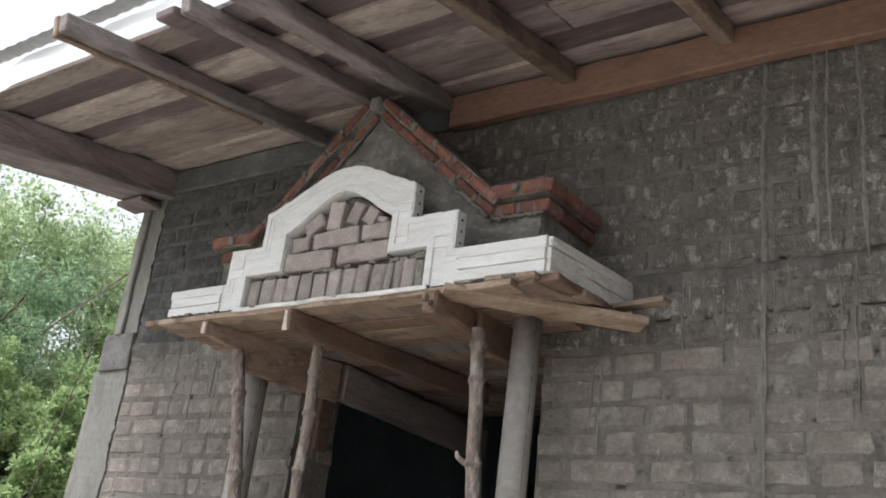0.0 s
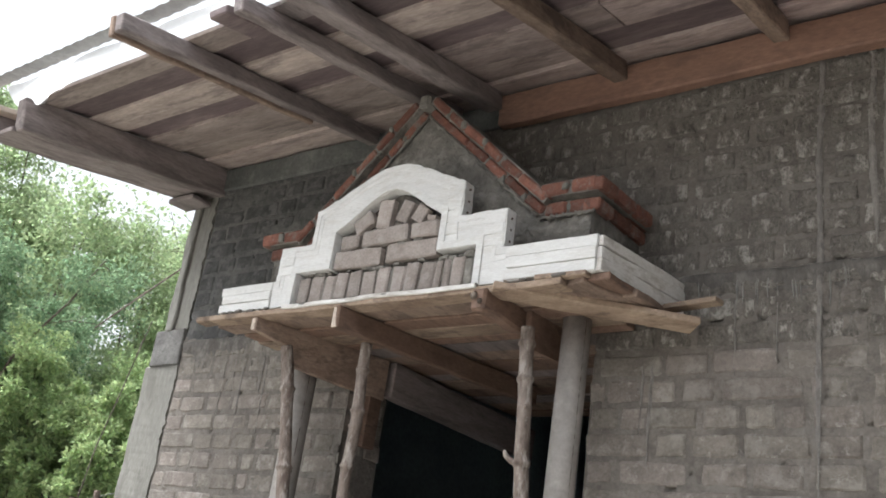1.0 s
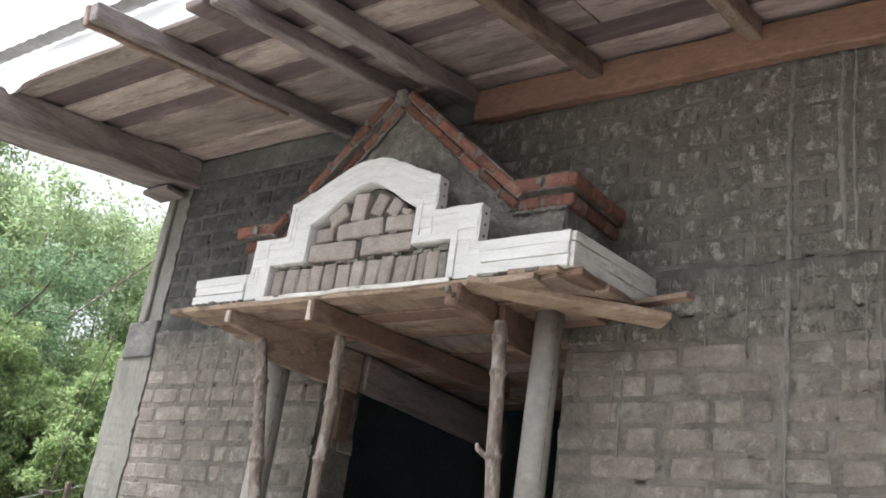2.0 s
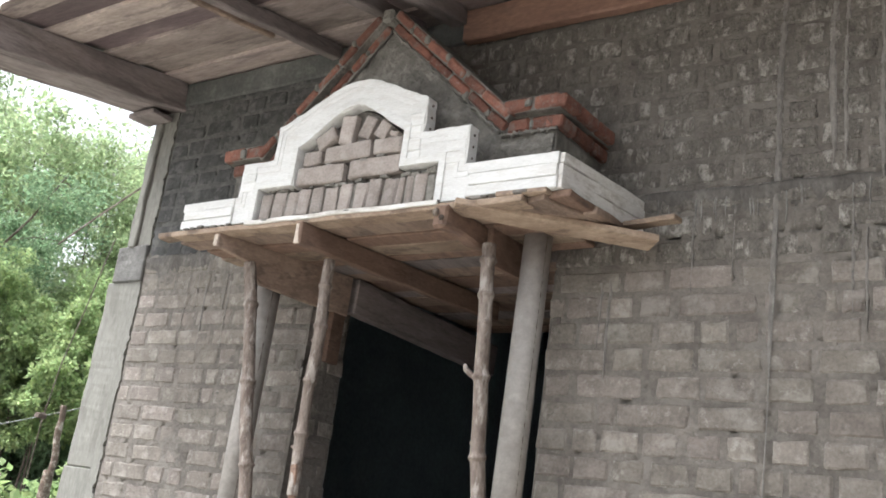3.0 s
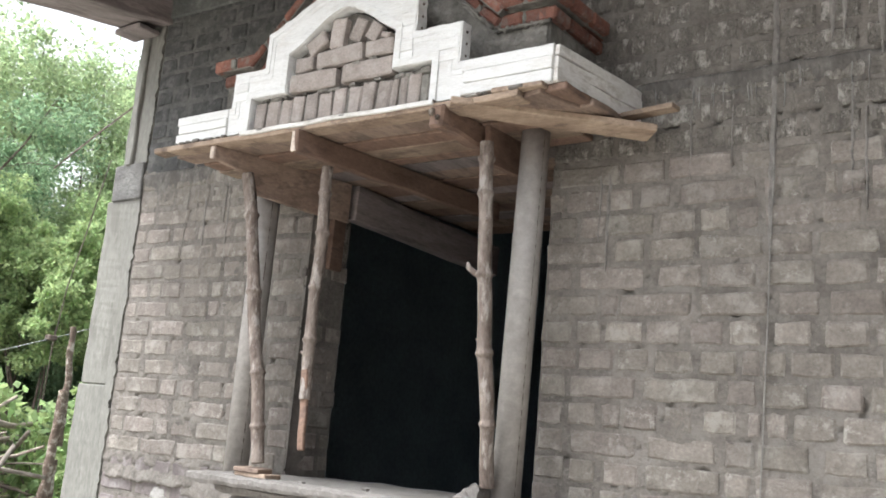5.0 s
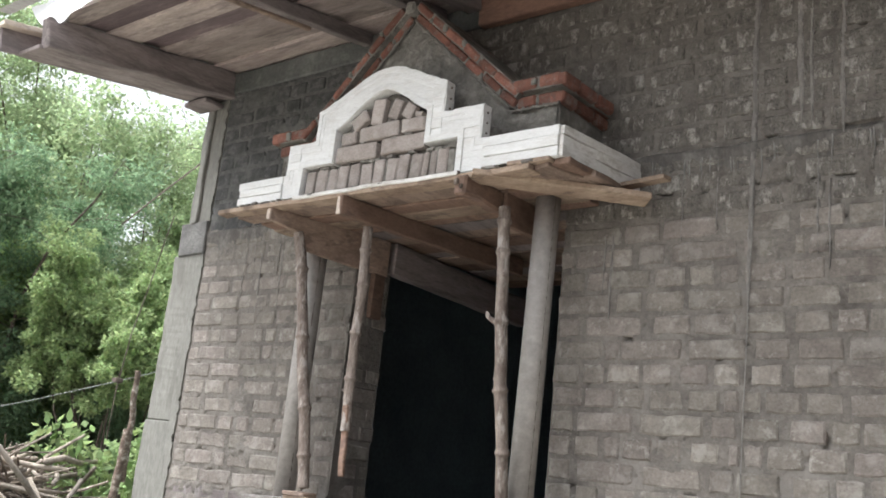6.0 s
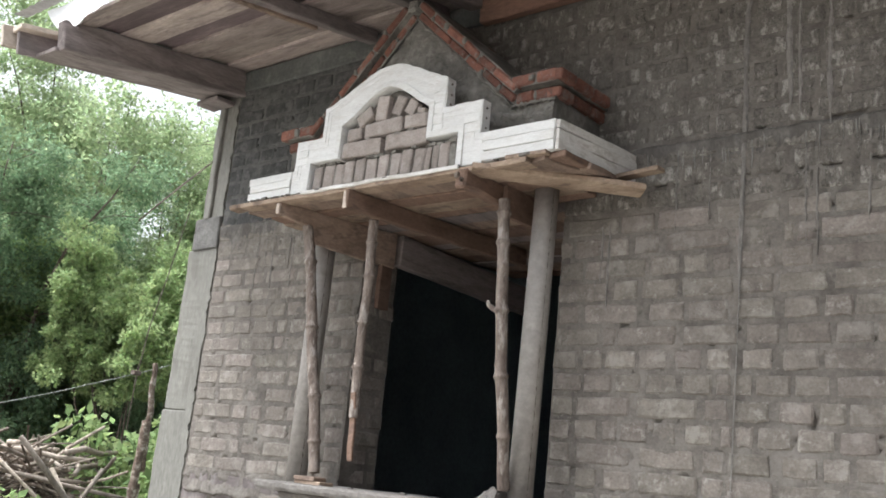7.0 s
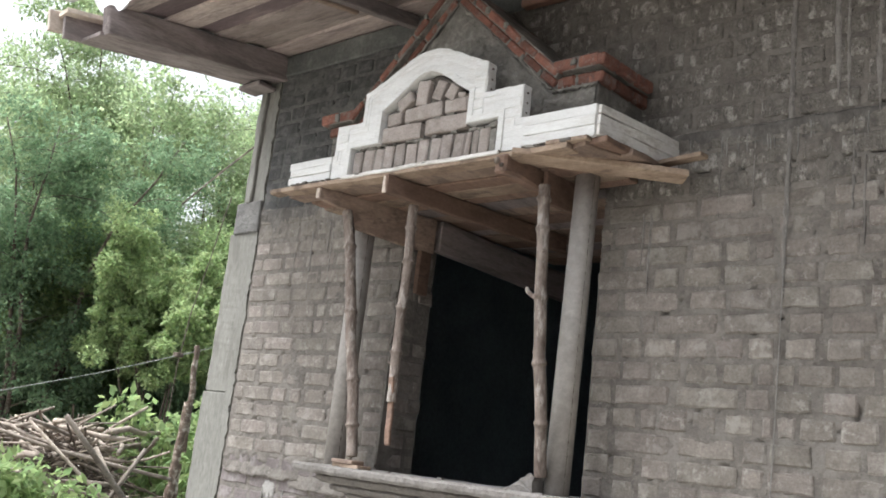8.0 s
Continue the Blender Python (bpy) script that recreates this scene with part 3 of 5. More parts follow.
# side, back and right walls, floor and ceiling of the room behind the opening
# the last wall is unseen, added dark to hold light off the front's right
for name, lo, hi in (("wall_left", (-2.69, 0.26, 0), (-2.44, 4.0, 3.55)), ("wall_back", (-2.69, 4.0, 0), (3.6, 4.25, 3.9)), ("wall_right", (3.6, 0.0, 0), (3.85, 4.25, 3.55)), ("wall_wing", (2.5, -4.2, 0), (2.75, -0.02, 3.4))):
    tagged(part(name, rough_box(lo, hi, 0), INSIDE if name in ("wall_left", "wall_back") else DARK_CONCRETE), "bare cement wall added unseen around the house", "wall", kind="structure")
tagged(part("floor", rough_box((-2.44, 0.25, 0), (3.6, 4.0, 0.45), 0), SOIL), "earth floor inside the dark room", "floor", kind="structure")
tagged(part("ceiling", rough_box((-2.69, 0.25, 3.3), (3.85, 4.25, 3.36), 0), INSIDE), "dark ceiling over the unlit room", "ceiling", kind="structure")


# ---- window opening: ragged brick reveals, sill with mouldings ----
def reveals():
    rng = random.Random(9)
    z = WIN_B + 0.02
    ob = thing("window_1", (MID, 0.1, WIN_B), "unframed window opening with ragged brick reveals", "window", kind="structure")
    while z < WIN_T - 0.03:
        for side, x in ((-1, WIN_L), (1, WIN_R)):
            y0 = 0.062
            while y0 < DEEP - 0.03:
                length = rng.choice((0.08, 0.11, 0.17))
                y1 = min(y0 + length, DEEP + rng.uniform(-0.006, 0.006))
                inset = rng.uniform(-0.007, 0.002)
                lo, hi = (x - 0.04, x + 0.006 + inset) if side < 0 else (x - 0.006 - inset, x + 0.04)
                part("brick", rough_box((lo, y0, z + 0.006), (hi, y1, z + 0.074), 0.008, 0.006, 0, z), BRICK, ob)
                y0 = y1 + 0.012
        z += ROW
    for x0, x1 in ((WIN_L - 0.04, WIN_L - 0.0005), (WIN_R + 0.003, WIN_R + 0.04)):
        part("pointing", rough_box((x0, 0.006, WIN_B), (x1, DEEP - 0.004, WIN_T), 0.003, 0.004, 40, x0), MORTAR, ob)


reveals()

sill = thing("window_sill", (MID, -0.15, 1.18), "cement window sill with stepped mouldings and chipped edges", "window sill", kind="structure")


def ring_course(profile, x0, x1, reach, n=48, jitter=0.0024):
    """A moulding that runs along the front of the sill and returns to the wall at both ends. Profile: how far it stands out, and height."""
    bm = bmesh.new()
    rings = []
    for d, z in profile:
        a, b = x0 + reach - d, x1 - reach + d
        pts = [(a, 0.02)] + [(a, -d * k / 4) for k in range(1, 4)] + [(a + (b - a) * k / n, -d) for k in range(n + 1)] + [(b, -d * k / 4) for k in range(3, 0, -1)] + [(b, 0.02)]
        ring = []
        for x, y in pts:
            p = Vector((x, y, z))
            p += noise.noise_vector(p * 14) * jitter + noise.noise_vector(p * 45) * jitter * 0.8 + noise.noise_vector(p * 120) * jitter * 0.7
            ring.append(bm.verts.new(p))
        rings.append(ring)
    for r, s in zip(rings, rings[1:]):
        for i in range(len(r) - 1):
            bm.faces.new((r[i], r[i + 1], s[i + 1], s[i]))
    bm.faces.new(rings[0])
    bm.faces.new(rings[-1][::-1])
    return bm


part("top_slab", ring_course([(0.34, 1.345), (0.372, 1.344), (0.38, 1.336), (0.379, 1.320), (0.373, 1.309), (0.28, 1.306)], -1.385, 0.0, 0.38, 190, 0.0036), SILL, sill)
part("moulding", ring_course([(0.300, 1.307), (0.307, 1.297), (0.303, 1.282), (0.285, 1.274), (0.24, 1.270)], -1.385, 0.0, 0.38, 130, 0.0032), SILL, sill)
part("moulding", ring_course([(0.255, 1.271), (0.264, 1.262), (0.257, 1.247), (0.235, 1.240), (0.19, 1.236)], -1.385, 0.0, 0.38, 130, 0.0032), SILL, sill)
part("moulding", ring_course([(0.205, 1.237), (0.211, 1.228), (0.198, 1.216), (0.16, 1.210), (0.11, 1.207)], -1.385, 0.0, 0.38, 130, 0.0032), SILL, sill)
part("bed", ring_course([(0.15, 1.209), (0.13, 1.199), (0.09, 1.188), (0.05, 1.182)], -1.385, 0.0, 0.38), SILL, sill)
part("bed", rough_box((WIN_L + 0.012, -0.01, 1.27), (WIN_R - 0.012, DEEP + 0.04, 1.338), 0.006, 0.006, 30), SILL, sill)


def apron_sheet():
    """Cement that has run down the wall below the sill, thinning out at its ragged edges."""
    step = 0.015
    nx, nz = 88, 42
    verts, faces = [], []
    for j in range(nz + 1):
        for i in range(nx + 1):
            x, z = -1.36 + i * step, 1.21 - j * step
            edge = min(x + 1.34, -0.05 - x) * 6 + 0.55 * noise.noise(Vector((x * 9, 4, z * 5))) + 0.3 * noise.noise(Vector((x * 25, 4, z * 12)))
            y = 0.014 - 0.026 * max(0.0, min(1.0, edge + 0.1)) + 0.003 * noise.noise(Vector((x * 40, 2, z * 9)))
            verts.append((x, y, z))
    for j in range(nz):
        for i in range(nx):
            a = j * (nx + 1) + i
            faces.append((a + nx + 1, a + nx + 2, a + 1, a))
    return mesh_object("apron", verts, faces, APRON, True)


apron = tagged(new("apron", apron_sheet()), "streaked cement apron below the sill, patched with moss", "wall", kind="structure")

for _ in range(30):
    x, drop = drip_rng.choice((-1.15, -1.0, -0.86, -0.7, -0.55, -0.42, -0.25)) + drip_rng.gauss(0, 0.05), drip_rng.uniform(0.05, 0.5)
    cement_run(x, drip_rng.choice((0.003, 0.004, 0.006, 0.012)), 1.18 - drop, 1.185, 0.012, apron, DRIP)


def moss_tuft(x, z, size, rng):
    bm = bmesh.new()
    for _ in range(110):
        c = Vector((x + rng.gauss(0, size), -0.012 - rng.random() * 0.010, z + rng.gauss(0, size * 1.2)))
        d = Vector((rng.uniform(-1, 1), -0.6, rng.uniform(-0.4, 1))).normalized() * rng.uniform(0.002, 0.006)
        s = d.cross(Vector((0, 1, 0.2))).normalized() * 0.0022
        bm.faces.new([bm.verts.new(p) for p in (c - s, c + s, c + s * 0.6 + d, c - s * 0.6 + d)])
    tagged(part("moss", bm, MOSS), "small tuft of green moss on the cement", "moss", "moss below the sill", "stuff")


moss_rng = random.Random(21)
for x, z, s in ((-1.18, 1.12, 0.012), (-1.19, 1.05, 0.012), (-1.2, 0.99, 0.012), (-0.58, 1.13, 0.014), (-0.52, 1.1, 0.012), (-0.36, 1.13, 0.015), (-0.34, 1.09, 0.02), (-0.55, 1.04, 0.014), (-0.4, 1.02, 0.02)):
    moss_tuft(x, z, s, moss_rng)
lump = slab([(-0.345, 1.338), (-0.325, 1.356), (-0.30, 1.36), (-0.272, 1.374), (-0.255, 1.398), (-0.215, 1.408), (-0.2, 1.395), (-0.198, 1.338)], -0.25, -0.17)
bmesh.ops.triangulate(lump, faces=lump.faces)
bmesh.ops.subdivide_edges(lump, edges=lump.edges, cuts=3)
for v in lump.verts:
    v.co += noise.noise_vector(v.co * 30) * 0.009 + noise.noise_vector(v.co * 90) * 0.004
tagged(part("mortar_lump", lump, SILL), "broken lump of cement on the window sill", "rubble")
crumb_rng = random.Random(40)
for _ in range(12):
    x, y, s = crumb_rng.uniform(-1.3, -0.03), -0.37 + abs(crumb_rng.gauss(0, 0.07)), crumb_rng.uniform(0.004, 0.011)
    part("crumb", rough_box((x - s, y - s, 1.342), (x + s * 1.5, y + s * 0.8, 1.342 + s * 0.8), s * 0.2, s * 0.8, 2, x * 9), SILL, sill)
plumb = [(0.585 - 0.028 * k / 14 + 0.004 * noise.noise(Vector((k * 1.7, 0, 0))), -0.008 - 0.002 * (k % 2), 2.62 - 0.13 * k) for k in range(15)]
tagged(part("plumb_string", tube(plumb, [0.0022] * 15, 6), STRING), "old string hanging down the face of the brick wall", "string")
pat = slab([(0.0, 1.205), (0.02, 1.192), (0.05, 1.198), (0.072, 1.21), (0.066, 1.24), (0.075, 1.262), (0.04, 1.272), (0.012, 1.262), (-0.006, 1.235)], -0.016, 0.015)
bmesh.ops.triangulate(pat, faces=pat.faces)
bmesh.ops.subdivide_edges(pat, edges=pat.edges, cuts=2)
for v in pat.verts:
    v.co += noise.noise_vector(v.co * 35) * 0.008 + noise.noise_vector(v.co * 90) * 0.003
tagged(part("mortar_pat", pat, DRIP, smooth=True), "pale dab of mortar on the brick wall", "mortar")

def mortar_lip(x0, x1, z, seed):
    """A crumbling ledge of mortar left where the old plaster stops."""
    bm = bmesh.new()
    n, rows = int((x1 - x0) / 0.006), []
    for k in range(n + 1):
        x = x0 + (x1 - x0) * k / n
        low = z - 0.012 * noise.noise(Vector((x * 9, seed, 0))) - 0.009 * noise.noise(Vector((x * 60, seed, 3)))
        out = max(0.0, 0.012 + 0.010 * noise.noise(Vector((x * 24, seed, 7)))) * min(1.0, 12 * min(x - x0, x1 - x) + 0.1)
        rows.append([bm.verts.new((x, y, w)) for y, w in ((0.012, low - 0.004), (-out, low), (-out * 0.8, low + 0.012), (-out * 0.3, low + 0.035), (0.006, low + 0.07))])
    for a, b in zip(rows, rows[1:]):
        for k in range(4):
            bm.faces.new((a[k], b[k], b[k + 1], a[k + 1]))
    part("mortar_lip", bm, MORTAR, wall, "crumbling ledge of mortar", smooth=True)


mortar_lip(-2.40, -1.80, 1.236, 1)
mortar_lip(-1.86, -1.45, 1.205, 5)
splash = bmesh.new()
ring = [splash.verts.new((-2.015 + math.cos(a) * 0.055 * (1 + 0.35 * noise.noise(Vector((math.cos(a) * 2, math.sin(a) * 2, 1)))), 0.004, 1.185 + math.sin(a) * 0.045 * (1 + 0.35 * noise.noise(Vector((math.cos(a) * 2, math.sin(a) * 2, 8)))))) for a in (math.tau * k / 26 for k in range(26))]
dome = splash.verts.new((-2.012, -0.007, 1.188))
for a, b in zip(ring, ring[1:] + ring[:1]):
    splash.faces.new((a, b, dome))
tagged(part("mortar_splash", splash, SPLASH, smooth=True), "pale splash of lime with drips on the brick wall", "mortar")
for x, w, drop in ((-2.055, 0.008, 1.085), (-2.03, 0.006, 1.10), (-2.0, 0.007, 1.06), (-1.975, 0.009, 1.07), (-1.90, 0.010, 1.09)):
    cement_run(x, w, drop, 1.19, 0.002, mat=SPLASH)

# ---- pipes that stand in for the bay's posts ----
def pipe(x, y, z0, z1, lean=0.0, radius=0.047):
    ob = thing("plastic_pipe", (x, y, z0), "upright grey plastic pipe standing on the window sill", "pipe", "pipes on the sill")
    part("tube", tube([(x, y, z0), (x + lean / 2, y, (z0 + z1) / 2), (x + lean, y, z1)], [radius] * 3, 40), PIPE, ob, smooth=True)
    bm = bmesh.new()
    ang, n = radians(-22), 150
    rows = []
    for k in range(n + 1):
        z = z0 + 0.01 + (z1 - z0 - 0.02) * k / n
        w = 0.06 * max(0.004, noise.noise(Vector((x * 7, 0, z * 55))) * 0.9 + 0.2)
        axis = x + lean * (z - z0) / (z1 - z0)
        rows.append([bm.verts.new((axis + math.cos(a) * (radius + 0.0012), y + math.sin(a) * (radius + 0.0012), z)) for a in (ang - w, ang + w)])
    for r, s in zip(rows, rows[1:]):
        bm.faces.new((r[0], r[1], s[1], s[0]))
    part("seam", bm, BARK, ob, "dark broken seam of cement along the pipe")
    return ob


pipe(-0.168, -0.15, 1.343, 2.548, 0.02)
pipe(-1.381, -0.15, 1.343, 2.53)


# ---- bamboo and stick props ----
def bamboo(points, radius, label, seed, nodes=()):
    """A crooked pole through the points, with a swollen ring at each of the heights given."""
    rng = random.Random(seed)
    pts = [Vector(p) for p in points]
    line, radii, knots = [], [], []
    total = sum((b - a).length for a, b in zip(pts, pts[1:]))
    count = int(total / 0.005)
    next_knot = 0.06 + rng.random() * 0.08
    for i in range(count + 1):
        s = total * i / count
        left = s
        for a, b in zip(pts, pts[1:]):
            if left <= (b - a).length or b is pts[-1]:
                p = a.lerp(b, min(1, left / (b - a).length))
                break
            left -= (b - a).length
        r = radius * (0.97 + 0.07 * noise.noise(Vector((seed, s * 5, 0))) + 0.04 * noise.noise(Vector((seed, s * 40, 2))))
        ring = min((abs(p.z - z) for z in nodes), default=1.0)
        r *= 1.0 + 0.30 * math.exp(-(ring / 0.008) ** 2)
        if s > next_knot:
            knots.append(p)
            next_knot = s + rng.uniform(0.14, 0.24)
        wob = noise.noise_vector(Vector((seed * 5, s * 5, 1))) * 0.006
        line.append(p + wob)
        radii.append(r)
    ob = thing("prop", tuple(pts[-1]), label, "prop", "props under the formwork")
    stem = part("stem", tube(line, radii, 12), BAMBOO, ob, smooth=True)
    for k in knots[1::2]:
        d = Vector((rng.uniform(-1, 1), rng.uniform(-1, -0.2), 0.5)).normalized()
        part("stub", tube([k, k + d * (radius + 0.012)], [0.009, 0.005], 6), BAMBOO, stem, "cut side shoot")
    return ob


hooked_prop = bamboo([(-0.24, -0.30, 2.475), (-0.225, -0.30, 2.30), (-0.205, -0.30, 2.05), (-0.188, -0.295, 1.81), (-0.176, -0.265, 1.60), (-0.188, -0.225, 1.405)], 0.0235, "knotty dry bamboo prop between sill and formwork", 3, (2.42, 2.302, 2.041, 1.80, 1.59))
part("twig", tube([(-0.205, -0.302, 2.036), (-0.235, -0.312, 2.046), (-0.254, -0.318, 2.062), (-0.258, -0.32, 2.078)], [0.011, 0.010, 0.009, 0.005], 8), BAMBOO, hooked_prop, "hooked stub of a cut twig", smooth=True)
bamboo([(-1.35, -0.30, 2.47), (-1.30, -0.30, 2.29), (-1.222, -0.30, 1.945), (-1.166, -0.30, 1.715), (-1.105, -0.30, 1.392)], 0.0245, "weathered crooked prop on a scrap of wood", 5, (2.3, 2.007, 1.708, 1.52))
bamboo([(-0.93, -0.30, 2.46), (-0.917, -0.30, 2.18), (-0.923, -0.30, 2.02), (-0.922, -0.30, 1.80), (-0.916, -0.30, 1.625)], 0.0215, "short prop hanging from the formwork, split at its foot", 8, (2.36, 2.21, 2.018, 1.83))
tagged(part("split_foot", beam((-0.916, -0.312, 1.72), (-0.893, -0.305, 1.45), 0.030, 0.014, (0, 1, 0), 0.003, 0.012, 20), BROWN_WOOD), "splintered reddish wooden foot of the hanging prop", "prop")
shim = thing("wood_shim", (-1.1, -0.29, 1.343), "two scraps of wood under a prop on the sill", "wood scrap")
part("board", rough_box((-1.185, -0.335, 1.343), (-1.03, -0.255, 1.359), 0.003, 0.004, 6, 1), PALE_WOOD, shim)
part("board", rough_box((-1.185, -0.34, 1.361), (-1.06, -0.265, 1.378), 0.003, 0.004, 6, 2), WOOD, shim)

# ---- formwork: boards under the canopy, carried on joists ----
form = thing("formwork", (MID, -0.2, 2.53), "timber formwork of rough boards on joists under the canopy", "formwork")
deck_rng = random.Random(2)
y, seed = -0.475, 0
for width, mat in ((0.085, PALE_WOOD), (0.11, WOOD), (0.10, BROWN_WOOD), (0.12, PALE_WOOD), (0.07, BROWN_WOOD)):
    drop = deck_rng.uniform(0, 0.006)
    part("board", rough_box((-1.665 + deck_rng.uniform(-0.03, 0.03), y, 2.545 - drop), (-0.02, y + width - 0.008, 2.567 - drop), 0.003, 0.004, 12, seed), mat, form)
    y += width
    seed += 1


def edge_board(x, thick, outline, mat, skew=0.0):
    """A board set on edge: its outline in y and z."""
    bm = bmesh.new()
    f = bm.faces.new([bm.verts.new((x, y, z)) for y, z in outline])
    out = bmesh.ops.extrude_face_region(bm, geom=[f])
    for v in out["geom"]:
        if isinstance(v, bmesh.types.BMVert):
            v.co.x += thick
    sharp = [e for e in bm.edges if len(e.link_faces) == 2 and e.calc_face_angle(0) > 0.5]
    bmesh.ops.bevel(bm, geom=sharp, offset=0.003, segments=1, affect="EDGES")
    for v in bm.verts:
        v.co.x += skew * (v.co.y + 0.49)
    return bm


part("joist", edge_board(-1.39, 0.024, [(-0.464, 2.543), (-0.464, 2.488), (-0.325, 2.47), (-0.256, 2.396), (-0.03, 2.38), (0.17, 2.376), (0.17, 2.543)], WOOD, 0.2), WOOD, form)
part("joist", beam((-0.915, -0.49, 2.499), (-0.80, 0.62, 2.499), 0.032, 0.082, (0, 0, 1), 0.005, 0.005, 16, 1), BROWN_WOOD, form)
part("joist", beam((-0.305, -0.49, 2.51), (-0.30, 0.02, 2.51), 0.058, 0.072, (0, 0, 1), 0.009, 0.016, 24, 2), BROWN_WOOD, form, "knotty squared joist")
# pale caps on two joist ends, with the light put into their colour
for x, z, w, h in ((-0.9155, 2.499, 0.030, 0.076), (-1.378, 2.515, 0.020, 0.046)):
    front_y = -0.4935 if w > 0.025 else -0.4675
    part("sawn_end", rough_box((x - w / 2, front_y, z - h / 2), (x + w / 2, front_y + 0.012, z + h / 2), 0.003, 0.003, 2, x), LIT_END_WOOD, form, "pale sawn joist end, coloured as if lit")
part("side_board", edge_board(-0.272, 0.022, [(-0.27, 2.545), (-0.262, 2.418), (-0.1, 2.422), (0.02, 2.425), (0.02, 2.545)], BROWN_WOOD), BROWN_WOOD, form)
part("wide_plank", beam((-0.27, -0.47, 2.545), (0.22, -0.06, 2.525), 0.12, 0.022, (0, 0, 1), 0.003, 0.003, 10, 7), PALE_WOOD, form)
part("wide_plank", beam((-0.02, -0.44, 2.553), (0.10, -0.03, 2.556), 0.13, 0.02, (0, 0, 1), 0.003, 0.006, 10, 8), WOOD, form)
part("lath", beam((0.0, -0.085, 2.571), (0.32, -0.115, 2.578), 0.05, 0.016, (0, 0, 1), 0.002, 0.002, 8, 9), PALE_WOOD, form)
part("broken_end", rough_box((-0.06, -0.44, 2.553), (0.125, -0.20, 2.578), 0.004, 0.006, 16, 11), BROWN_WOOD, form, "splintered board end")
part("broken_end", rough_box((-0.02, -0.30, 2.548), (0.14, -0.10, 2.575), 0.004, 0.006, 16, 12), WOOD, form)
part("broken_end", rough_box((-0.12, -0.475, 2.562), (0.06, -0.42, 2.578), 0.003, 0.006, 18, 14), PALE_WOOD, form)
part("torn_end", rough_box((-1.73, -0.475, 2.545), (-1.60, -0.41, 2.566), 0.004, 0.014, 12, 13), PALE_WOOD, form)
for _ in range(22):
    x, s = crumb_rng.uniform(-1.66, 0.0), crumb_rng.uniform(0.004, 0.010)
    part("crumb", rough_box((x - s * 1.6, -0.482, 2.563), (x + s * 1.6, -0.465, 2.563 + s), s * 0.3, s * 0.7, 2, x * 7), SILL, form)
part("edge_strip", beam((-1.22, -0.479, 2.562), (-0.33, -0.479, 2.562), 0.010, 0.016, (0, 0, 1), 0.002, 0.004, 40, 21), DIRTY_WHITE, form, "thin pale strip along the edge of the boards")
part("knot", tube([(-0.318, -0.494, 2.522), (-0.318, -0.502, 2.522)], [0.014, 0.008], 10), BARK, form, "dark knot")
part("knot", tube([(-0.294, -0.494, 2.502), (-0.294, -0.501, 2.502)], [0.010, 0.006], 10), BARK, form, "dark knot")
inner = thing("lintel_formwork", (-0.75, 0.12, 2.45), "dusty boards under the lintel inside the opening", "formwork")
y = 0.015
for k, width in enumerate((0.13, 0.12, 0.15, 0.11, 0.14, 0.13, 0.12, 0.14, 0.13)):
    part("board", rough_box((WIN_L + 0.01, y, 2.548 + 0.004 * (k % 2)), (WIN_R - 0.01, y + width - 0.006, 2.57), 0.003, 0.004, 8, k), (GREY_WOOD, WOOD, BROWN_WOOD)[k % 3], inner)
    y += width
part("bearer", beam((-1.252, 0.2, 2.472), (-1.252, 1.3, 2.432), 0.05, 0.15, (0, 0, 1), 0.004, 0.004, 10, 3), GREY_WOOD, inner)
part("upright", rough_box((-1.278, 0.10, 2.17), (-1.25, 0.175, 2.545), 0.003, 0.004, 5, 4), BROWN_WOOD, inner)

# ---- canopy: slab, white moulded front, brick panel, gable with red courses ----
canopy = thing("canopy_slab", (MID, -0.2, 2.57), "cement canopy slab over the window", "canopy", kind="structure")
part("slab", rough_box((-1.6, -0.40, 2.57), (0.09, 0.02, 2.66), 0.004, 0.004, 8), PLASTER, canopy)

front = thing("moulded_front", (MID, -0.43, 2.57), "white painted stepped and arched pediment moulding", "moulding")


def arch(x0, z0, x1, z1, n=18):
    """An ogee from a shoulder up to the crown."""
    out = []
    for k in range(1, n + 1):
        u = k / n
        ease = u * u * (3 - 2 * u) * 0.55 + math.sin(u * math.pi / 2) * 0.45
        out.append((x0 + (x1 - x0) * u, z0 + (z1 - z0) * ease))
    return out


OUT_L = [(-1.60, 2.573), (-1.60, 2.68), (-1.309, 2.68), (-1.309, 2.814), (-1.15, 2.814), (-1.15, 2.946)]
OUT_R = [(-0.445, 2.961), (-0.445, 2.83), (-0.257, 2.83), (-0.257, 2.692), (0.08, 2.692), (0.08, 2.576)]
IN_L = [(-1.2, 2.573), (-1.2, 2.70), (-1.025, 2.70), (-1.025, 2.847)]
IN_R = [(-0.531, 2.85), (-0.531, 2.712), (-0.365, 2.712), (-0.365, 2.573)]


def crown(left, right, peak):
    half = arch(*left, *peak)
    other = arch(*right, *peak)
    return half + other[-2::-1]


outer = OUT_L + crown(OUT_L[-1], OUT_R[0], (-0.772, 3.078)) + OUT_R
innr = IN_L + crown(IN_L[-1], IN_R[0], (-0.768, 2.977)) + IN_R


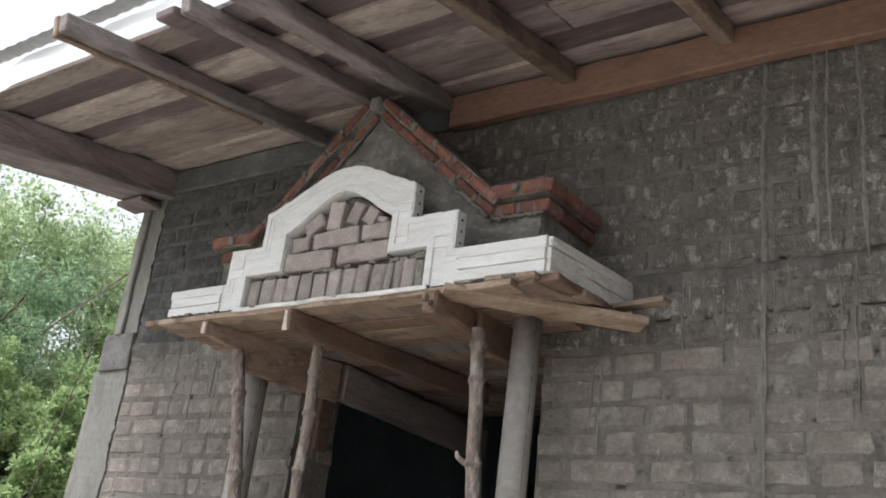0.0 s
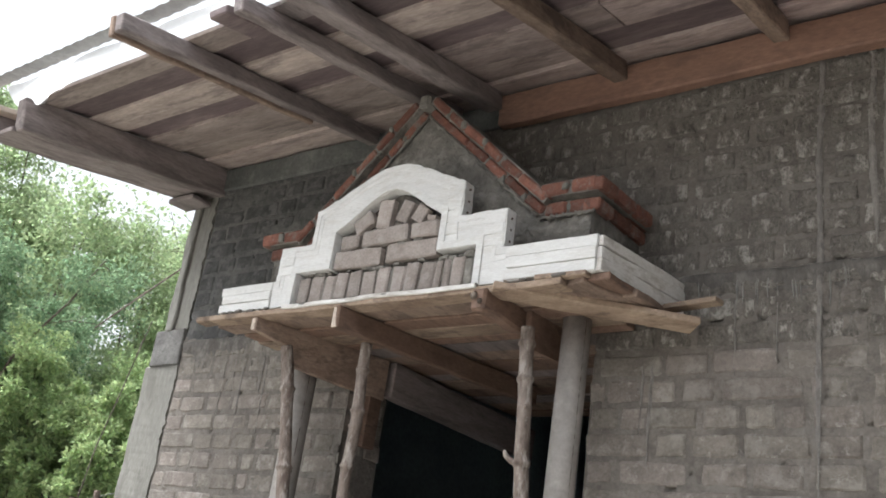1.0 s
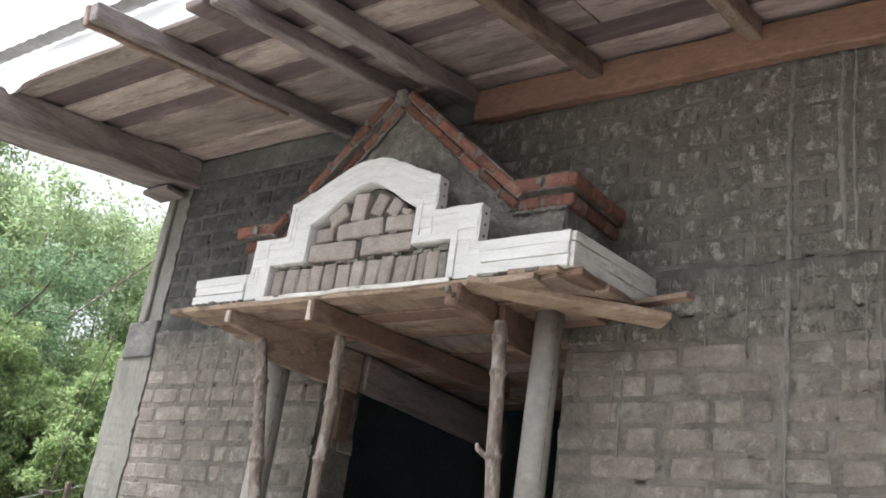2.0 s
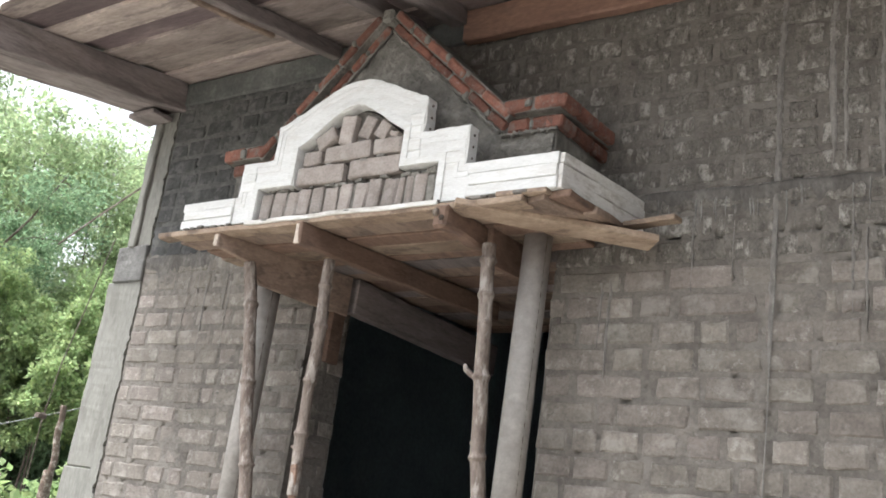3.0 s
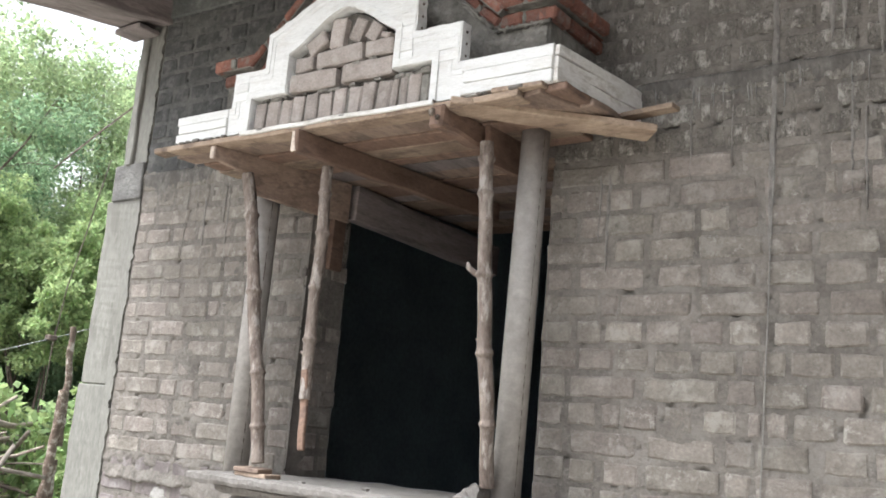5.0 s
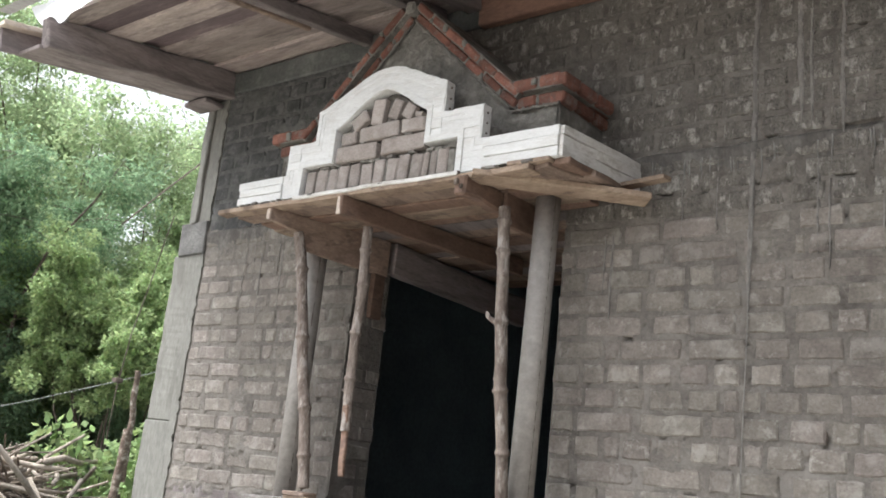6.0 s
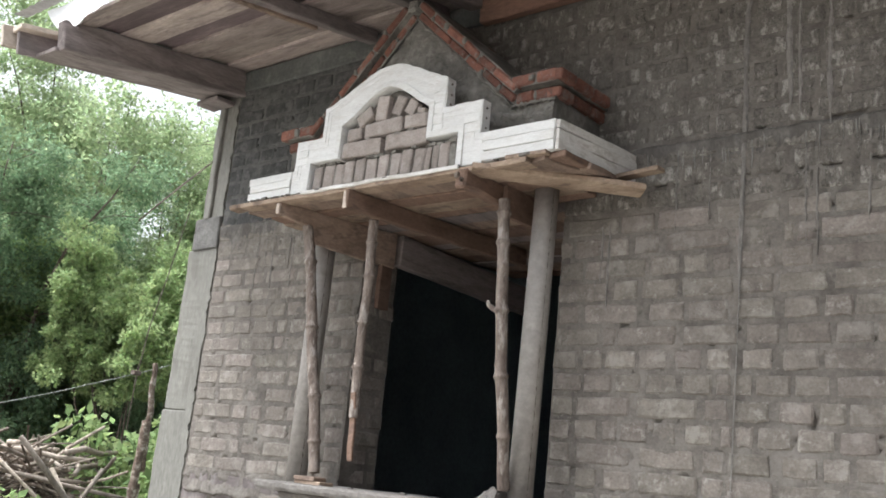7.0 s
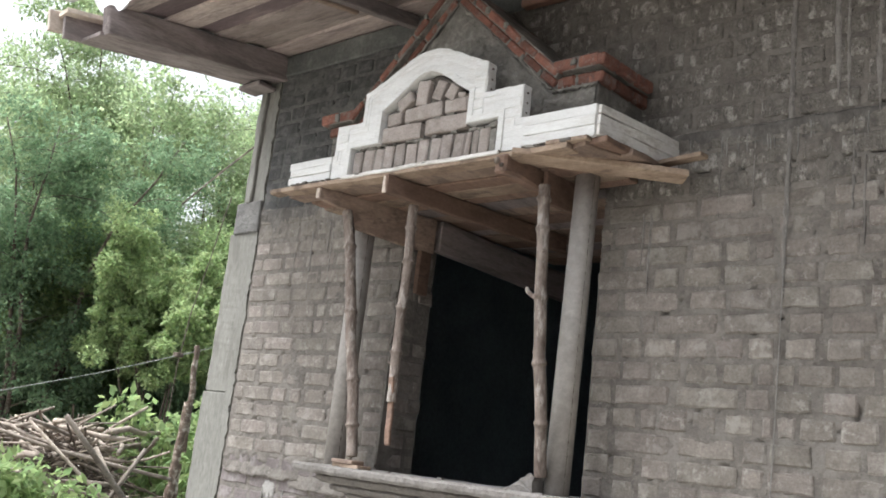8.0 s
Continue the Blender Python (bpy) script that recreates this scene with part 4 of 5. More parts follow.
def ragged(path, amount, step=0.018):
    """The same outline with more points, each a little off its line."""
    rng, out = random.Random(55), []
    for a, b in zip(path, path[1:] + path[:1]):
        a, b = Vector(a), Vector(b)
        n = max(1, int((b - a).length / step))
        for k in range(n):
            nick = 2.2 if rng.random() < 0.08 else 1.0
            out.append(tuple(a.lerp(b, k / n) + Vector((rng.uniform(-1, 1), rng.uniform(-1, 1))) * amount * nick))
    return out


part("panel", slab(ragged(outer + innr[::-1], 0.0022), -0.455, -0.408), WHITE, front)
# dark pegs drawn for the small holes in the panel's stepped sides
for x, z in ((-0.2575, 2.72), (-0.2575, 2.76), (-0.2575, 2.80), (-0.4455, 2.85), (-0.4455, 2.89), (-0.4455, 2.935)):
    part("nail", tube([(x - 0.004, -0.43, z), (x + 0.004, -0.43, z)], [0.005, 0.0045], 8), BARK, front, "dark peg drawn for a small hole")


def offset_path(path, d):
    out = []
    for i, p in enumerate(path):
        a, b = Vector(path[max(i - 1, 0)]), Vector(path[min(i + 1, len(path) - 1)])
        p = Vector(p)
        u = (p - a).normalized() if (p - a).length else (b - p).normalized()
        v = (b - p).normalized() if (b - p).length else u
        n1, n2 = Vector((-u.y, u.x)), Vector((-v.y, v.x))
        n = (n1 + n2)
        n = n / max(0.5, n.length_squared / 2)
        out.append(tuple(p + n * d))
    return out


def band(path, d0, d1, y0, y1):
    a, b = offset_path(path, d0), offset_path(path, d1)
    a[0], a[-1], b[0], b[-1] = (a[0][0], 2.574), (a[-1][0], 2.574), (b[0][0], 2.574), (b[-1][0], 2.574)
    bm = bmesh.new()
    loops = []
    for p, q in zip(a, b):
        loops.append([bm.verts.new((p[0], y1, p[1])), bm.verts.new((p[0], y0, p[1])), bm.verts.new((q[0], y0, q[1])), bm.verts.new((q[0], y1, q[1]))])
    for r, s in zip(loops, loops[1:]):
        for k in range(4):
            bm.faces.new((r[k], r[(k + 1) % 4], s[(k + 1) % 4], s[k]))
    bm.faces.new(loops[0])
    bm.faces.new(loops[-1][::-1])
    return bm


part("outer_band", band(outer, -0.024, -0.004, -0.4572, -0.44), WHITE, front)
part("outer_band", band(outer, -0.044, -0.029, -0.4564, -0.44), WHITE, front)
part("inner_band", band(innr, 0.002, 0.028, -0.461, -0.44), WHITE, front)
for x0, x1, zs in ((-1.612, -1.32, (2.574, 2.609, 2.644)), (-0.242, 0.084, (2.576, 2.6145, 2.653))):
    for i, z in enumerate(zs):
        part("strip", rough_box((x0 + 0.012 * (i % 2), -0.462 - 0.003 * (i % 2), z), (x1, -0.44, z + (0.0335 if x0 < -1 else 0.037)), 0.002, 0.002, 8, z * 9 + x0), WHITE, front)
for x0, x1, z0, z1, rows in ((-0.345, -0.262, 2.70, 2.822, 3), (-0.515, -0.45, 2.72, 2.945, 5), (-1.302, -1.225, 2.70, 2.808, 3)):
    for k in range(rows):
        h = (z1 - z0) / rows
        part("strip", rough_box((x0 + 0.004 * (k % 2), -0.4575 - 0.0015 * (k % 2), z0 + h * k + 0.001), (x1 - 0.003 * (k % 3), -0.44, z0 + h * (k + 1) - 0.0015), 0.002, 0.003, 4, k + x0), WHITE, front)
for k, (z, h) in enumerate(((2.5965, 0.042), (2.637, 0.036), (2.6735, 0.033))):
    part("return_board", beam((0.086 - 0.003 * (k % 2), -0.452, z), (0.135 + 0.004 * (k % 2), 0.0, z), 0.03, h, (0, 0, 1), 0.002, 0.004, 14, 4 + k), DIRTY_WHITE, front, "white side board with worn edges")

panel = thing("brick_panel", (MID, -0.4, 2.575), "dry-laid grey brick infill inside the white arch", "brickwork")
part("backing", slab([(-1.19, 2.57), (-1.19, 2.69), (-1.015, 2.69), (-1.015, 2.84)] + crown((-1.015, 2.84), (-0.55, 2.84), (-0.768, 2.971)) + [(-0.55, 2.84), (-0.55, 2.69), (-0.375, 2.69), (-0.375, 2.57)], -0.41, -0.385), MORTAR, panel)
fill_rng = random.Random(12)


def infill(x0, x1, z0, z1, tilt=0.0):
    ob = new("brick", brick_mesh("brick", x1 - x0, z1 - z0, fill_rng, INFILL, back=0.03, ragged=0.004))
    ob.matrix_world = pose((x0 + x1) / 2, -0.443 + fill_rng.uniform(-0.005, 0.005), (z0 + z1) / 2, 0, tilt, fill_rng.uniform(-3, 3))
    ob.parent = panel
    ob.matrix_parent_inverse = panel.matrix_world.inverted()


part("pointing", rough_box((-1.192, -0.434, 2.574), (-0.388, -0.41, 2.684), 0.004, 0.006, 90, 5), PLASTER, panel, "grey mortar between the upright bricks")
x = -1.19
for w in (0.062, 0.068, 0.062, 0.066, 0.064, 0.066, 0.066, 0.070, 0.064, 0.066, 0.030, 0.036, 0.060):
    infill(x, x + w - 0.008, 2.582, 2.688 - fill_rng.uniform(0, 0.01), fill_rng.uniform(-2, 5))
    x += w
for x0, x1, z0, z1, tilt in ((-1.018, -0.80, 2.700, 2.768, 0), (-0.775, -0.548, 2.706, 2.774, 0), (-1.015, -0.925, 2.778, 2.835, -3), (-0.905, -0.685, 2.778, 2.84, 0), (-0.67, -0.55, 2.782, 2.838, 0),
                             (-0.955, -0.865, 2.846, 2.902, -30), (-0.848, -0.785, 2.845, 2.955, 3), (-0.752, -0.692, 2.856, 2.938, 24), (-0.672, -0.615, 2.842, 2.905, 34), (-0.61, -0.572, 2.842, 2.862, 20)):
    infill(x0, x1, z0, z1, tilt)

for k in range(34):
    x, z = fill_rng.uniform(-1.17, -0.39), fill_rng.choice((2.695, 2.695, 2.775, 2.84))
    if abs(x + 0.775) > 0.22 and z > 2.7:
        continue
    s = fill_rng.uniform(0.006, 0.013)
    part("mortar_crumb", rough_box((x - s * 1.6, -0.437, z - s * 0.6), (x + s * 1.6, -0.41, z + s * 0.6), s * 0.3, s * 0.9, 3, k * 2.3), PLASTER, panel)
gable = thing("gable", (MID, -0.15, 2.66), "small cement gable edged with two stepped courses of red brick", "gable")
part("gable_wall", slab([(-1.53, 2.64), (-1.53, 2.848), (-1.32, 2.852), (MID - 0.012, 3.358), (-0.23, 2.852), (-0.03, 2.848), (-0.03, 2.64)], -0.30, 0.02, 0.004), PLASTER, gable)


RAKE = (3.358 - 2.852) / (MID - 0.012 + 1.32)


def cement_face(outline_top, x0, x1, z0, y):
    """Rough cement thrown on the gable's face."""
    bm = bmesh.new()
    n, m, rows = 90, 40, []
    for i in range(n + 1):
        x = x0 + (x1 - x0) * i / n
        top = outline_top(x)
        col = []
        for j in range(m + 1):
            z = z0 + (top - z0) * j / m
            q = Vector((x, 0, z))
            col.append(bm.verts.new((x, y - 0.004 - 0.010 * noise.noise(q * 14) - 0.007 * noise.noise(q * 34) - 0.004 * noise.noise(q * 80), z)))
        rows.append(col)
    for r, s in zip(rows, rows[1:]):
        for j in range(m):
            bm.faces.new((r[j], s[j], s[j + 1], r[j + 1]))
    return bm


part("cement_coat", cement_face(lambda x: max(2.847, 3.355 - abs(x - MID + 0.012) * RAKE), -1.525, -0.035, 2.65, -0.302), PLASTER, gable, smooth=True)
red_rng = random.Random(31)


def red_course(a, b, y0, thick, lift, pieces):
    """Red bricks laid end to end from a to b in the x-z plane, with grey mortar between."""
    a, b = Vector((a[0], 0, a[1])), Vector((b[0], 0, b[1]))
    d = (b - a)
    n = Vector((-d.z, 0, d.x)).normalized()
    if n.z < 0:
        n = -n
    cut = 0.0
    for k in range(pieces):
        end = (k + 1) / pieces + (red_rng.uniform(-0.03, 0.03) if k < pieces - 1 else 0)
        p, q = a + d * (cut + red_rng.uniform(0.002, 0.006) / d.length), a + d * (end - red_rng.uniform(0.002, 0.006) / d.length)
        mid = n * (lift + thick / 2)
        part("red_brick", beam(tuple(p + mid + Vector((0, (y0 + 0.02) / 2, 0))), tuple(q + mid + Vector((0, (y0 + 0.02) / 2, 0))), 0.02 - y0 + red_rng.uniform(-0.006, 0.004), thick - 0.003, tuple(n), 0.007, 0.007, 4, k * 1.7 + lift * 31), RED, gable)
        if k < pieces - 1 and red_rng.random() < 0.85:
            c = a + d * end + mid + Vector((red_rng.uniform(-0.01, 0.01), y0 + 0.006, red_rng.uniform(-0.008, 0.008)))
            s = red_rng.uniform(0.008, 0.019)
            part("dab", rough_box(c - Vector((s * 0.7, 0.004, s * 1.1)), c + Vector((s * 0.7, 0.012, s * 1.1)), 0.005, 0.022, 4, k * 3.1 + lift * 90), CONCRETE, gable)
        cut = end
    part("bedding", beam(tuple(a + n * (lift + thick / 2) + Vector((0, (y0 + 0.03) / 2, 0))), tuple(b + n * (lift + thick / 2) + Vector((0, (y0 + 0.03) / 2, 0))), 0.009 - y0, thick + 0.002, tuple(n), 0.002, 0.003, 8, 1), PLASTER, gable)


for y0, lift, grow in ((-0.325, -0.003, 0.0), (-0.36, 0.052, 0.03)):
    red_course((-0.225, 2.856), (MID - 0.012, 3.362), y0, 0.037, lift * 0.71, 6)
    red_course((-1.325, 2.856), (MID - 0.012, 3.362), y0, 0.037, lift * 0.71, 6)
    red_course((-0.215, 2.848), (-0.027 + grow, 2.848), y0, 0.05, lift, 2)
    red_course((-1.54 - grow, 2.845), (-1.335, 2.845), y0, 0.05, lift, 2)


def fillet(a, b, y, seed):
    """Mortar squeezed out under the lower red course, uneven and broken."""
    a, b = Vector((a[0], y, a[1])), Vector((b[0], y, b[1]))
    n = 46
    pts = [a.lerp(b, k / n) + Vector((0, 0.004 * noise.noise(Vector((k * 0.9, seed, 1))), 0.012 * noise.noise(Vector((k * 0.5, seed, 0))))) for k in range(n + 1)]
    rad = [0.006 + 0.009 * noise.noise(Vector((k * 0.7, seed, 5))) for k in range(n + 1)]
    return tube(pts, [max(0.003, r) for r in rad], 8)


part("fillet", fillet((-0.24, 2.857), (MID - 0.012, 3.352), -0.316, 2), PLASTER, gable, smooth=True)
part("fillet", fillet((-1.31, 2.857), (MID - 0.012, 3.352), -0.316, 4), PLASTER, gable, smooth=True)
part("fillet", fillet((-0.23, 2.842), (-0.02, 2.842), -0.318, 6), PLASTER, gable, smooth=True)
for y0, lift, x1 in ((-0.325, -0.003, -0.016), (-0.36, 0.052, 0.016)):
    edge = y0
    for k, length in enumerate((0.11, 0.125, 0.12)):
        stop = min(edge + length, 0.01)
        part("red_brick", rough_box((x1 - 0.05, edge + 0.004, 2.849 + lift), (x1 + 0.012, stop - 0.006, 2.893 + lift), 0.006, 0.004, 1, k + lift), RED, gable)
        edge = stop
part("ridge_dab", rough_box((-0.815, -0.362, 3.375), (-0.762, -0.27, 3.430), 0.010, 0.015, 5, 3), PLASTER, gable, "dab of cement on the ridge")

# ---- roof overhang ----
eave = thing("eave_frame", (0, -0.5, 3.5), "sawn timber rafters and wall plate under the roof overhang", "roof frame", kind="structure")


def rafter(x, y_out, y_in, width, depth, mat, skew=0.0, low=0.0, seed=0):
    a = Vector((x + skew, y_out, ceiling_z(y_out, -depth / 2 - low)))
    b = Vector((x, y_in, ceiling_z(y_in, -depth / 2 - low)))
    return part("rafter", beam(a, b, width, depth, (0, 0, 1), 0.005, 0.006, 14, seed), mat, eave)


rafter(-2.435, -1.09, 0.0, 0.07, 0.15, GREY_WOOD, seed=1)
rafter(-1.381, -1.32, 0.0, 0.05, 0.066, GREY_WOOD, seed=2)
rafter(-1.417, -1.325, -0.36, 0.026, 0.080, WOOD, seed=2)
rafter(-0.90, -1.17, -0.02, 0.055, 0.06, GREY_WOOD, -0.03, seed=4)
rafter(-0.985, -1.19, -0.93, 0.10, 0.03, DARK_PLANK, -0.02, 0.03, seed=14)
rafter(-0.68, -1.30, -0.06, 0.075, 0.075, GREY_WOOD, seed=5)
rafter(-0.12, -1.30, -0.06, 0.06, 0.075, WOOD, -0.04, seed=6)
rafter(0.47, -1.30, -0.06, 0.055, 0.075, WOOD, -0.02, seed=7)
rafter(1.05, -1.30, -0.06, 0.055, 0.075, WOOD, seed=8)
rafter(1.65, -1.30, -0.06, 0.055, 0.075, WOOD, seed=9)
rafter(2.3, -1.30, -0.06, 0.055, 0.075, WOOD, seed=10)
part("wall_plate", beam((-0.66, -0.035, 3.487), (3.6, -0.035, 3.44), 0.05, 0.135, (0, 0, 1), 0.006, 0.006, 30, 3), ORANGE_WOOD, eave, "reddish timber wall plate")
part("soffit_board", beam((-2.55, -1.1, ceiling_z(-1.1, -0.14)), (-2.55, 0.0, ceiling_z(0, -0.14)), 0.20, 0.02, (0, 0, 1), 0.003, 0.008, 24, 5), GREY_WOOD, eave)
part("barge_board", beam((-2.65, -1.2, ceiling_z(-1.2, -0.09)), (-2.65, 0.4, ceiling_z(0.4, -0.09)), 0.025, 0.12, (0, 0, 1), 0.003, 0.006, 20, 6), GREY_WOOD, eave)
# these two board ends carry the sky's light in their colour
part("eave_end", beam((-2.72, -1.25, ceiling_z(-1.25, -0.05)), (-2.68, -0.95, ceiling_z(-0.95, -0.05)), 0.035, 0.11, (0, 0, 1), 0.003, 0.003, 5, 7), LIT_END_WOOD, eave, "pale board end at the roof corner, coloured as skylit")
part("eave_end", beam((-2.64, -1.22, ceiling_z(-1.22, -0.02)), (-2.62, -1.0, ceiling_z(-1.0, -0.02)), 0.11, 0.025, (0, 0, 1), 0.003, 0.003, 5, 8), LIT_END_WOOD, eave)
part("packing", rough_box((-2.66, -0.14, 3.36), (-2.46, -0.02, 3.385), 0.003, 0.004, 5, 8), GREY_WOOD, eave)
part("lintel_band", rough_box((-2.45, -0.012, 3.44), (-0.67, 0.03, 3.56), 0.006, 0.008, 20, 9), CEMENT_BAND, eave, "dark concrete band above the brickwork")

ceiling = thing("ceiling_boards", (0, -0.6, 3.6), "mixed pale and dark planks under the roof overhang", "ceiling", kind="structure")
cut_rng = random.Random(77)
EDGES = (0.03, -0.15, -0.306, -0.489, -0.618, -0.793, -0.94, -1.06)


def planks():
    for i, (y1, y0) in enumerate(zip(EDGES, EDGES[1:])):
        dark = i % 2 == 1
        x = -2.44
        while x < 3.6:
            stop = min(3.6, x + cut_rng.uniform(0.8, 2.0))
            if -0.9 < stop < -0.5:
                stop = -0.68
            over = 0.02 if dark else 0.0
            lift = 0.022 + (0.016 if dark else 0.0)
            ym = (y0 + y1) / 2
            mat = (DARK_PLANK if cut_rng.random() < 0.85 else PLANK) if dark else (PLANK if cut_rng.random() < 0.85 else GREY_WOOD)
            bm = beam((x, ym, ceiling_z(ym, lift - 0.010)), (stop - 0.006, ym, ceiling_z(ym, lift - 0.010)), abs(y1 - y0) + over, 0.018, (0, -0.15, 1), 0.002, 0.004, 8, i + x)
            part("plank", bm, mat, ceiling)
            x = stop


planks()

roof = thing("roof", (0, 1, 3.7), "tin roof sheets with a white plastic sheet hanging at the eave", "roof", kind="structure")


def corrugated(x0, x1, y0, y1, lift):
    bm = bmesh.new()
    n = int((x1 - x0) / 0.02)
    rows = []
    for y in (y0, y1):
        rows.append([bm.verts.new((x0 + (x1 - x0) * i / n, y, ceiling_z(y, lift + 0.003 * math.sin(i * 1.65)))) for i in range(n + 1)])
    for i in range(n):
        bm.faces.new((rows[0][i], rows[0][i + 1], rows[1][i + 1], rows[1][i]))
    return bm


part("tin_sheet", corrugated(-2.75, 3.9, -0.97, 4.5, 0.075), SHEET, roof, smooth=True)
part("tin_edge", corrugated(-2.75, 3.9, -1.205, -1.135, 0.085), SHEET, roof, "narrow strip of tin along the eave", smooth=True)


def drape():
    """Plastic sheeting that sags from under the tin along the eave."""
    bm = bmesh.new()
    n, rows = 90, []
    for k in range(9):
        v = k / 8
        line = []
        for i in range(n + 1):
            x = -2.52 + 5.0 * i / n
            wave = noise.noise(Vector((x * 1.7, 0, 4))) * 0.5 + 0.5
            corner = max(0.0, min(1.0, (-2.0 - x) * 2.2))
            y = -1.135 + v * (0.075 + 0.085 * corner) + 0.025 * noise.noise(Vector((x * 3, v * 2, 9)))
            z = ceiling_z(y, 0.058 - math.sin(v * math.pi * 0.9) * (0.02 + 0.025 * wave + 0.05 * corner) + 0.012 * noise.noise(Vector((x * 9, v * 3, 2))))
            line.append(bm.verts.new((x, y, z)))
        rows.append(line)
    for a, b in zip(rows, rows[1:]):
        for i in range(n):
            bm.faces.new((a[i], a[i + 1], b[i + 1], b[i]))
    return bm


part("plastic_sheet", drape(), PLASTIC, roof, "crumpled white plastic sheet", smooth=True)


# ---- planting ----
def leaf_cloud(rng, clumps, per, size, drop=0.3, up=0.3):
    """Leaves in loose sprays round the clumps' centres: (centre, radius)."""
    n = clumps.shape[0] * per
    c = np.repeat(clumps[:, :3], per, 0)
    r = np.repeat(clumps[:, 3], per)[:, None]
    d = rng.normal(size=(n, 3))
    d /= np.linalg.norm(d, axis=1, keepdims=True)
    p = c + d * r * rng.random((n, 1)) ** 0.45 * np.array([1, 1, 0.75])
    t = rng.normal(size=(n, 3)) + d * 0.7 + np.array([0, 0, -drop])
    t /= np.linalg.norm(t, axis=1, keepdims=True)
    s = np.cross(t, rng.normal(size=(n, 3)) * 0.6 + np.array([0, 0, 1.0]))
    s /= np.linalg.norm(s, axis=1, keepdims=True) + 1e-6
    ln = size * rng.uniform(0.6, 1.4, (n, 1))
    w = ln * 0.24
    v = np.stack([p, p + t * ln * 0.45 + s * w, p + t * ln, p + t * ln * 0.45 - s * w], 1).reshape(-1, 3)
    f = np.arange(n * 4).reshape(-1, 4)
    return v, f


def leaf_mesh(name, v, f, mat):
    me = bpy.data.meshes.new(name)
    me.vertices.add(len(v))
    me.vertices.foreach_set("co", v.ravel())
    me.loops.add(f.size)
    me.loops.foreach_set("vertex_index", f.ravel().astype(np.int32))
    me.polygons.add(len(f))
    me.polygons.foreach_set("loop_start", np.arange(0, f.size, 4, dtype=np.int32))
    me.update(calc_edges=True)
    me.materials.append(mat)
    return me


def tree(at, height, spread, label, mat, seed, stems=5, leaf=0.062, per=250, low=0.25, thick=0.06, clumps_per=26):
    """A clump of stems that lean apart, each with limbs and sprays of leaves."""
    rng = np.random.default_rng(seed)
    r2 = random.Random(seed)
    ob = thing("tree", at, label, "tree", "trees beyond the house")
    base = Vector(at)
    spots = []
    wood = bmesh.new()
    for s in range(stems):
        ang = r2.uniform(0, math.tau)
        lean = Vector((math.cos(ang), math.sin(ang), 0)) * spread * r2.uniform(0.1, 0.75)
        h = height * r2.uniform(0.75, 1.05)
        pts, rad = [], []
        for k in range(9):
            u = k / 8
            pts.append(base + lean * (u ** 1.6) + Vector((0, 0, h * (u - 0.10 * u ** 3))) + noise.noise_vector(Vector((seed + s, u * 3, 0))) * 0.25 * u + Vector((math.cos(ang), math.sin(ang), 0)) * 0.15)
            rad.append(0.7 * thick * (1 - 0.85 * u))
        tube(pts, rad, 7, bm=wood)
        for _ in range(clumps_per):
            u = r2.uniform(low, 1.0)
            k = min(7, int(u * 8))
            p = pts[k].lerp(pts[k + 1], u * 8 - k)
            a2 = r2.uniform(0, math.tau)
            reach = spread * r2.uniform(0.12, 0.55) * (1.15 - 0.6 * u)
            q = p + Vector((math.cos(a2) * reach, math.sin(a2) * reach, r2.uniform(-0.1, 0.35) * reach))
            tube([p, p.lerp(q, 0.5) + Vector((0, 0, 0.08 * reach)), q], [thick * 0.16 * (1.1 - u), thick * 0.10, 0.004], 5, False, bm=wood)
            for _ in range(2):
                spots.append((*(p.lerp(q, r2.uniform(0.55, 1.1)) + Vector((r2.gauss(0, 0.12), r2.gauss(0, 0.12), r2.gauss(0, 0.12)))), r2.uniform(0.16, 0.42) * spread * 0.42))
    part("trunk", wood, BARK, ob, smooth=True)
    v, f = leaf_cloud(rng, np.array(spots), per, leaf)
    crown_ob = new("crown", leaf_mesh("crown", v, f, mat))
    crown_ob.parent = ob
    crown_ob.matrix_parent_inverse = ob.matrix_world.inverted()
    return ob


tree((-9.3, 2.7, -0.03), 4.3, 2.0, "dense green thicket tree", BRIGHT_LEAF, 1, 8, 0.052, 320)
tree((-8.6, 4.9, -0.03), 4.2, 2.0, "leafy green thicket tree", BRIGHT_LEAF, 3, 6, 0.052, 320)
tree((-10.5, 0.2, -0.03), 5.0, 2.4, "dark green thicket tree beside the yard", LEAF, 4, 7)
tree((-9.6, 7.0, -0.03), 6.0, 2.6, "fresh green tree behind the house corner", BRIGHT_LEAF, 5, 6, 0.056, 300)
tree((-6.6, 3.9, -0.03), 3.6, 1.4, "young bright green bush tree by the house corner", BRIGHT_LEAF, 7, 5, 0.046, 260, 0.6, 0.03, 14)
tree((-7.2, 2.55, -0.03), 3.45, 0.95, "young yellow-green tree in front of the thicket", YELLOW_LEAF, 17, 7, 0.048, 240, 0.72, 0.03, 22)
tree((-8.7, 1.6, -0.03), 4.7, 1.9, "dense dark green bamboo clump at the edge of the yard", LEAF, 21, 6, 0.05, 240, 0.2)
# added tree whose dark leaves stand for deep shade below the crowns
tree((-7.9, 3.2, -0.03), 2.6, 1.3, "low undergrowth added for the dark shade under the thicket", LEAF, 31, 7, 0.05, 240, 0.1, 0.03, 22)
# most trees from here on carry haze in their leaf colour
tree((-10.8, 5.4, -0.03), 7.2, 2.9, "green tree filling the gap in the thicket, paled as haze", HAZE_LEAF, 14, 6, 0.06, 260, 0.3)
